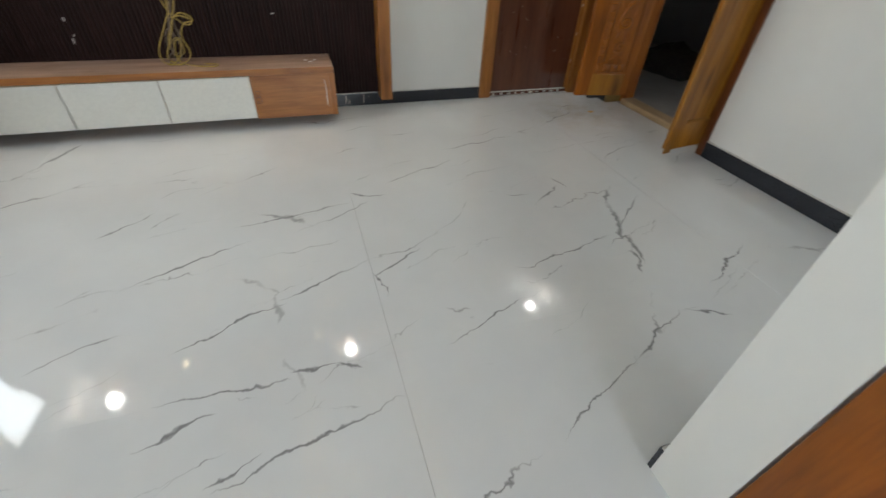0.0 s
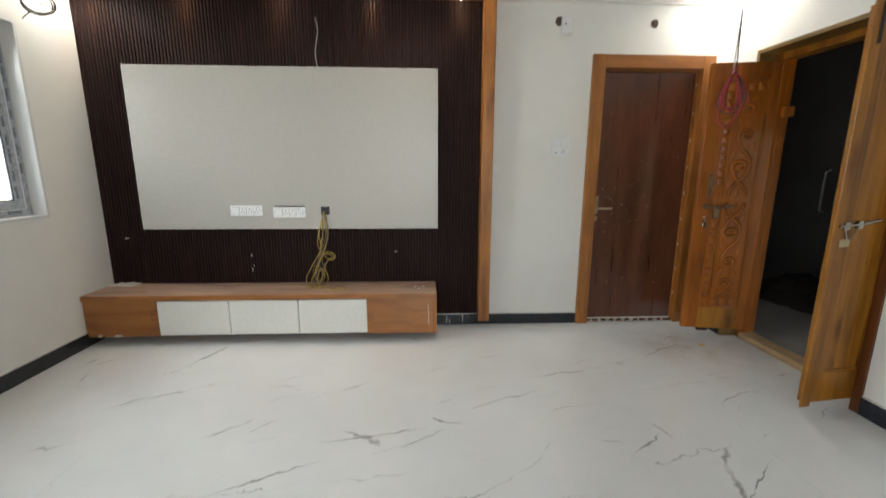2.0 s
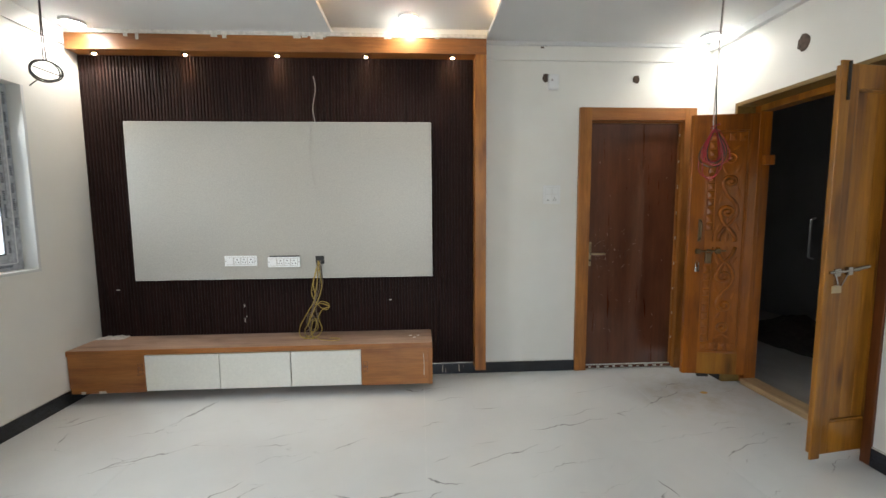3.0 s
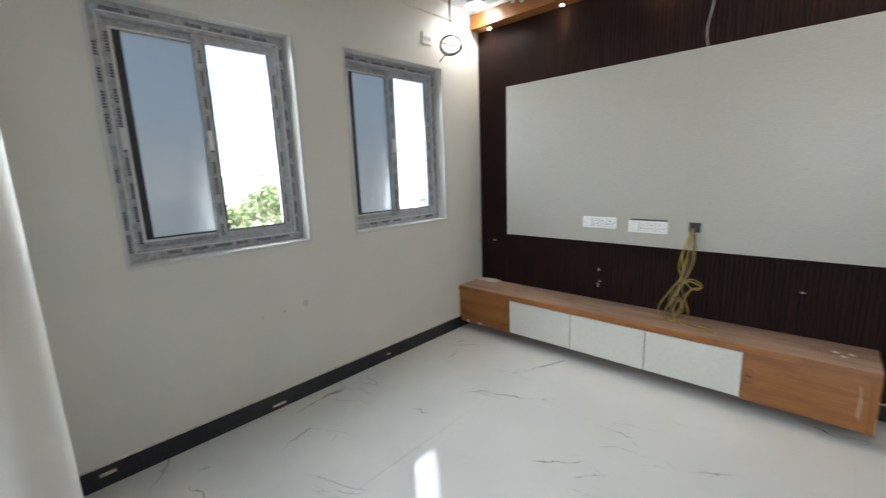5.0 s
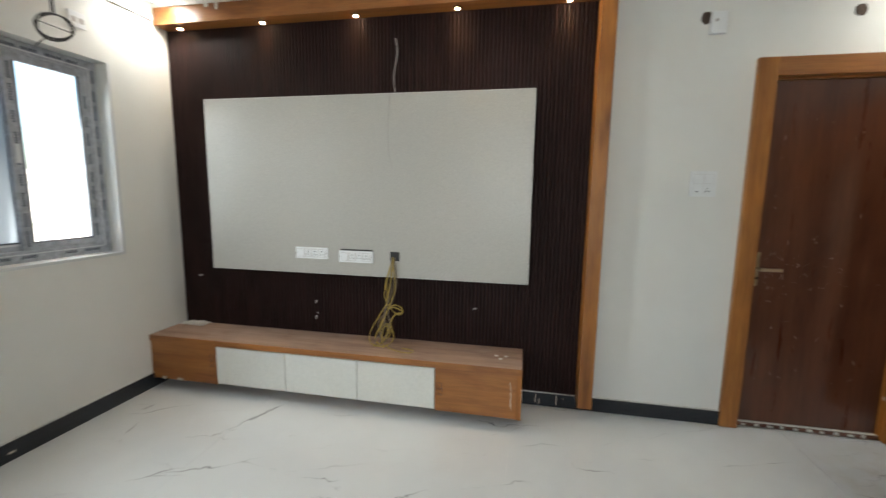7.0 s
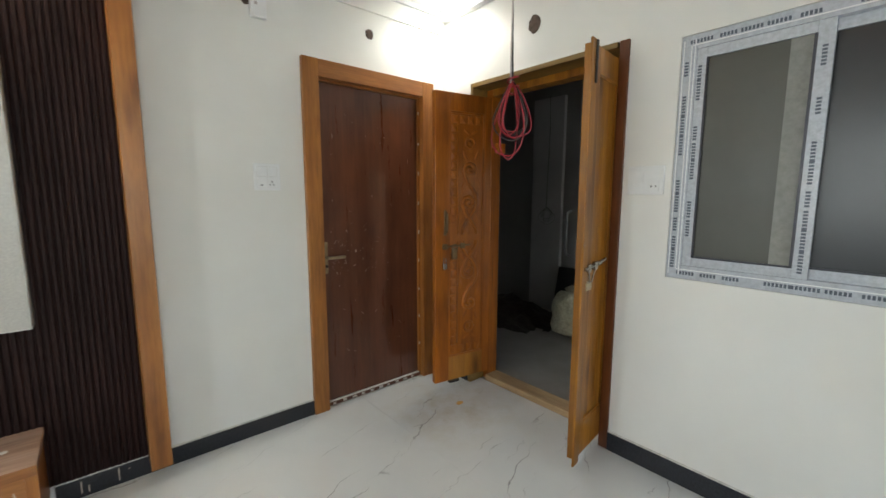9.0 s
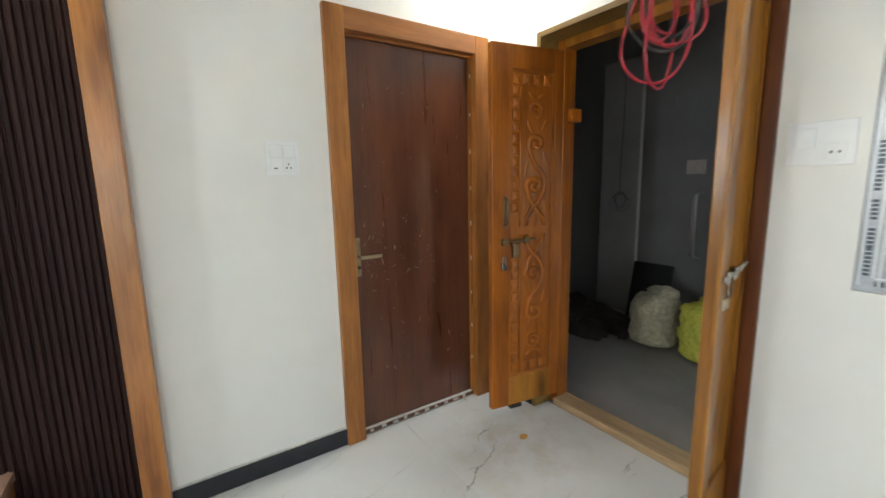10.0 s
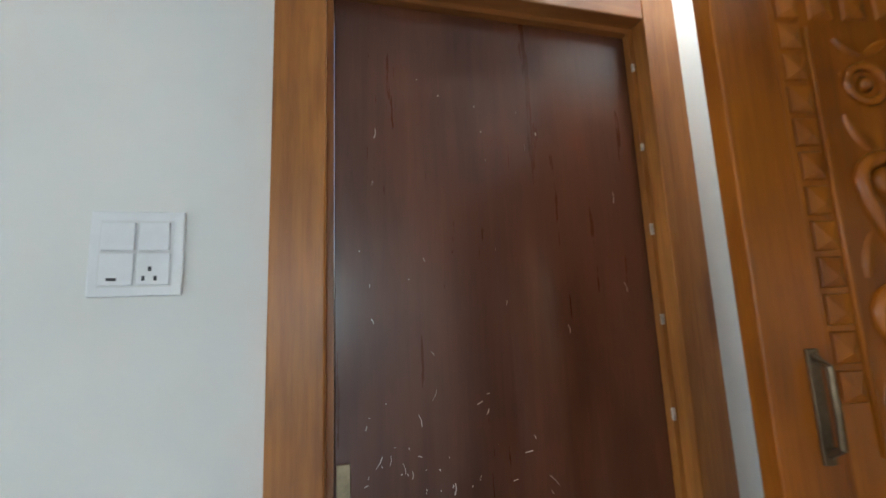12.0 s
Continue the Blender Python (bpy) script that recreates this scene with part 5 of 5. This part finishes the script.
for v in bm.verts:
    r = math.hypot(v.co.x, v.co.y)
    v.co = (6.4 + v.co.x * 0.95, 0.62 + v.co.y * 1.3, -0.006 + max(0, (0.5 - r) * 0.5 + 0.06 * noise.noise(v.co * 9)))
part("mound", bm, RUBBLE, heap)

stain = thing("floor_stain", "small dried orange paint drop on the marble floor", "stain", (4.56, -0.5, 0))
bm = lathe([(0.022, 0.0006), (0.021, 0.0012), (0.012, 0.0016)], (4.56, -0.50, 0), 14)
for v in bm.verts:
    v.co.x, v.co.y = 4.56 + (v.co.x - 4.56) * (1.3 + 0.5 * noise.noise(v.co * 60)), -0.5 + (v.co.y + 0.5) * (0.9 + 0.5 * noise.noise(v.co * 50))
part("drop", bm, plain("orange_paint_drop", (0.55, 0.30, 0.06), 0.5), stain)

# ---- rear room ----
cup = thing("wooden_door_panel", "brown wooden door leaf standing open behind the partition", "door", (3.07, -3.5, 0))
part("leaf", box(3.097, 3.137, -3.7, -3.125, 0.012, 2.1, 0.004), TEAK_DOOR, cup)

# ---- outdoors ----
structure("ground", box(-160, -0.5, -120, 120, -3.7, -3.6), EARTH, "dusty open ground below the windows", "ground")


def house(name, label, x, y, w, d, floors, mat, base=-3.6):
    t = thing(name, label, "building", (x, y, base))
    h = floors * 3.1
    part("wall", box(x - d, x, y - w / 2, y + w / 2, base, base + h), mat, t)
    part("parapet", box(x - d - 0.1, x + 0.1, y - w / 2 - 0.1, y + w / 2 + 0.1, base + h, base + h + 0.9), ROOF, t)
    for f in range(floors):
        z = base + f * 3.1
        part("balcony", box(x + 0.001, x + 1.0, y - w / 2, y - w / 6, z - 0.08, z + 0.85), ROOF, t)
        for k in range(int(w // 2.6)):
            yy = y - w / 2 + 1.3 + k * 2.6
            win = part("window", box(x + 0.002, x + 0.06, yy - 0.55, yy + 0.55, z + 0.95, z + 2.2), FARGLASS, t)
            part("sill", box(x + 0.002, x + 0.16, yy - 0.65, yy + 0.65, z + 0.85, z + 0.94), ROOF, win)
    return t


house("apartment_building", "pale two-storey house with balconies and flat roof", -36, 8.5, 9, 10, 2, FACADE)
house("apartment_building", "low pale house with flat roof", -33, 20, 9, 9, 2, FACADE, -4.4)
house("apartment_building", "cream house with windows and balconies in the distance", -30, 31, 8, 9, 2, FACADE)
house("apartment_building", "far pale apartment house", -52, 2, 14, 10, 3, FACADE, -5)


def tree(x, y, base, h, spread, seed, label):
    t = thing("tree", label, "tree", (x, y, base))
    rr = random.Random(seed)
    trunk = [tube([(x, y, base), (x + 0.05, y, base + h * 0.3), (x - 0.05, y + 0.1, base + h * 0.62)], 0.12, 8)]
    for k in range(7):
        a = k * 0.9
        trunk.append(tube([(x, y, base + h * 0.4), (x + math.cos(a) * spread * 0.35, y + math.sin(a) * spread * 0.35, base + h * 0.6), (x + math.cos(a) * spread * 0.75, y + math.sin(a) * spread * 0.75, base + h * (0.7 + 0.03 * k))], 0.04, 5))
    part("trunk", merge(*trunk), BARK, t)
    verts, faces = [], []
    for c in range(60):
        a, q = rr.uniform(0, 6.28), rr.random() ** 0.5
        c0 = Vector((x + math.cos(a) * spread * q, y + math.sin(a) * spread * q, base + h * rr.uniform(0.52, 1.0 - 0.25 * q)))
        for k in range(60):
            o = Vector((rr.gauss(0, 1), rr.gauss(0, 1), rr.gauss(0, 0.8))) * spread * 0.14
            n1 = Vector((rr.gauss(0, 1), rr.gauss(0, 1), rr.gauss(0, 1))).normalized()
            n2 = n1.cross(Vector((rr.gauss(0, 1), rr.gauss(0, 1), rr.gauss(0, 1)))).normalized()
            s = rr.uniform(0.07, 0.15)
            p = c0 + o
            i = len(verts)
            verts += [p - n1 * s, p + n2 * s * 0.45, p + n1 * s, p - n2 * s * 0.45]
            faces.append((i, i + 1, i + 2, i + 3))
    me = bpy.data.meshes.new("crown")
    me.from_pydata([tuple(v) for v in verts], [], faces)
    me.materials.append(LEAF)
    crown = new("crown", me)
    crown.parent = t
    crown.matrix_parent_inverse = t.matrix_world.inverted()
    return t


tree(-22, 8.2, -3.6, 5.0, 2.2, 4, "leafy green tree rising below the window")
tree(-24, 11.4, -3.6, 5.3, 2.3, 5, "leafy green tree in front of the houses")
tree(-21, 4.6, -3.6, 3.9, 1.6, 6, "small leafy green tree in front of the houses")

# ---- pieces last: panel slats and floor tiles ----
prof = [(-0.0108, 0.0), (-0.0098, -0.004), (-0.0055, -0.0085), (0.0055, -0.0085), (0.0098, -0.004), (0.0108, 0.0)]
bm = bmesh.new()
lo = [bm.verts.new((x, y, -1.2)) for x, y in prof]
hi = [bm.verts.new((x, y, 1.2)) for x, y in prof]
for k in range(len(prof) - 1):
    bm.faces.new((lo[k], lo[k + 1], hi[k + 1], hi[k]))
slat_mesh = finish("slat", bm, FLUTE)
count = 121
for k in range(count):
    s = new("slat", slat_mesh)
    s.parent = tvp
    s.location = (0.013 + k * (2.905 - 0.013) / (count - 1) - 1.5, -0.0122, 0.0)

structure("floor", box(-0.2, R + 0.1, -7.0, 0.1, -0.1, -0.006), GROUT, "floor bed with pale joints", "floor")
floor_ob = bpy.data.objects["floor"]
XS = [-0.2, 0.91, 2.51, 4.11, R + 0.102]
tile_cache = {}
y = 0.0
while y > -7.0:
    for x0, x1 in zip(XS, XS[1:]):
        y0 = max(y - 0.8, -7.0)
        key = (round(x1 - x0, 3), round(y - y0, 3))
        if key not in tile_cache:
            w, d = key
            bm = box(-w / 2 + 0.0006, w / 2 - 0.0006, -d / 2 + 0.0001, d / 2 - 0.0001, -0.0055, 0.0)
            tile_cache[key] = finish("tile", bm, MARBLE)
        tl = new("tile", tile_cache[key])
        tl.location = ((x0 + x1) / 2, (y + y0) / 2, 0)
        tl.parent = floor_ob
    y -= 0.8
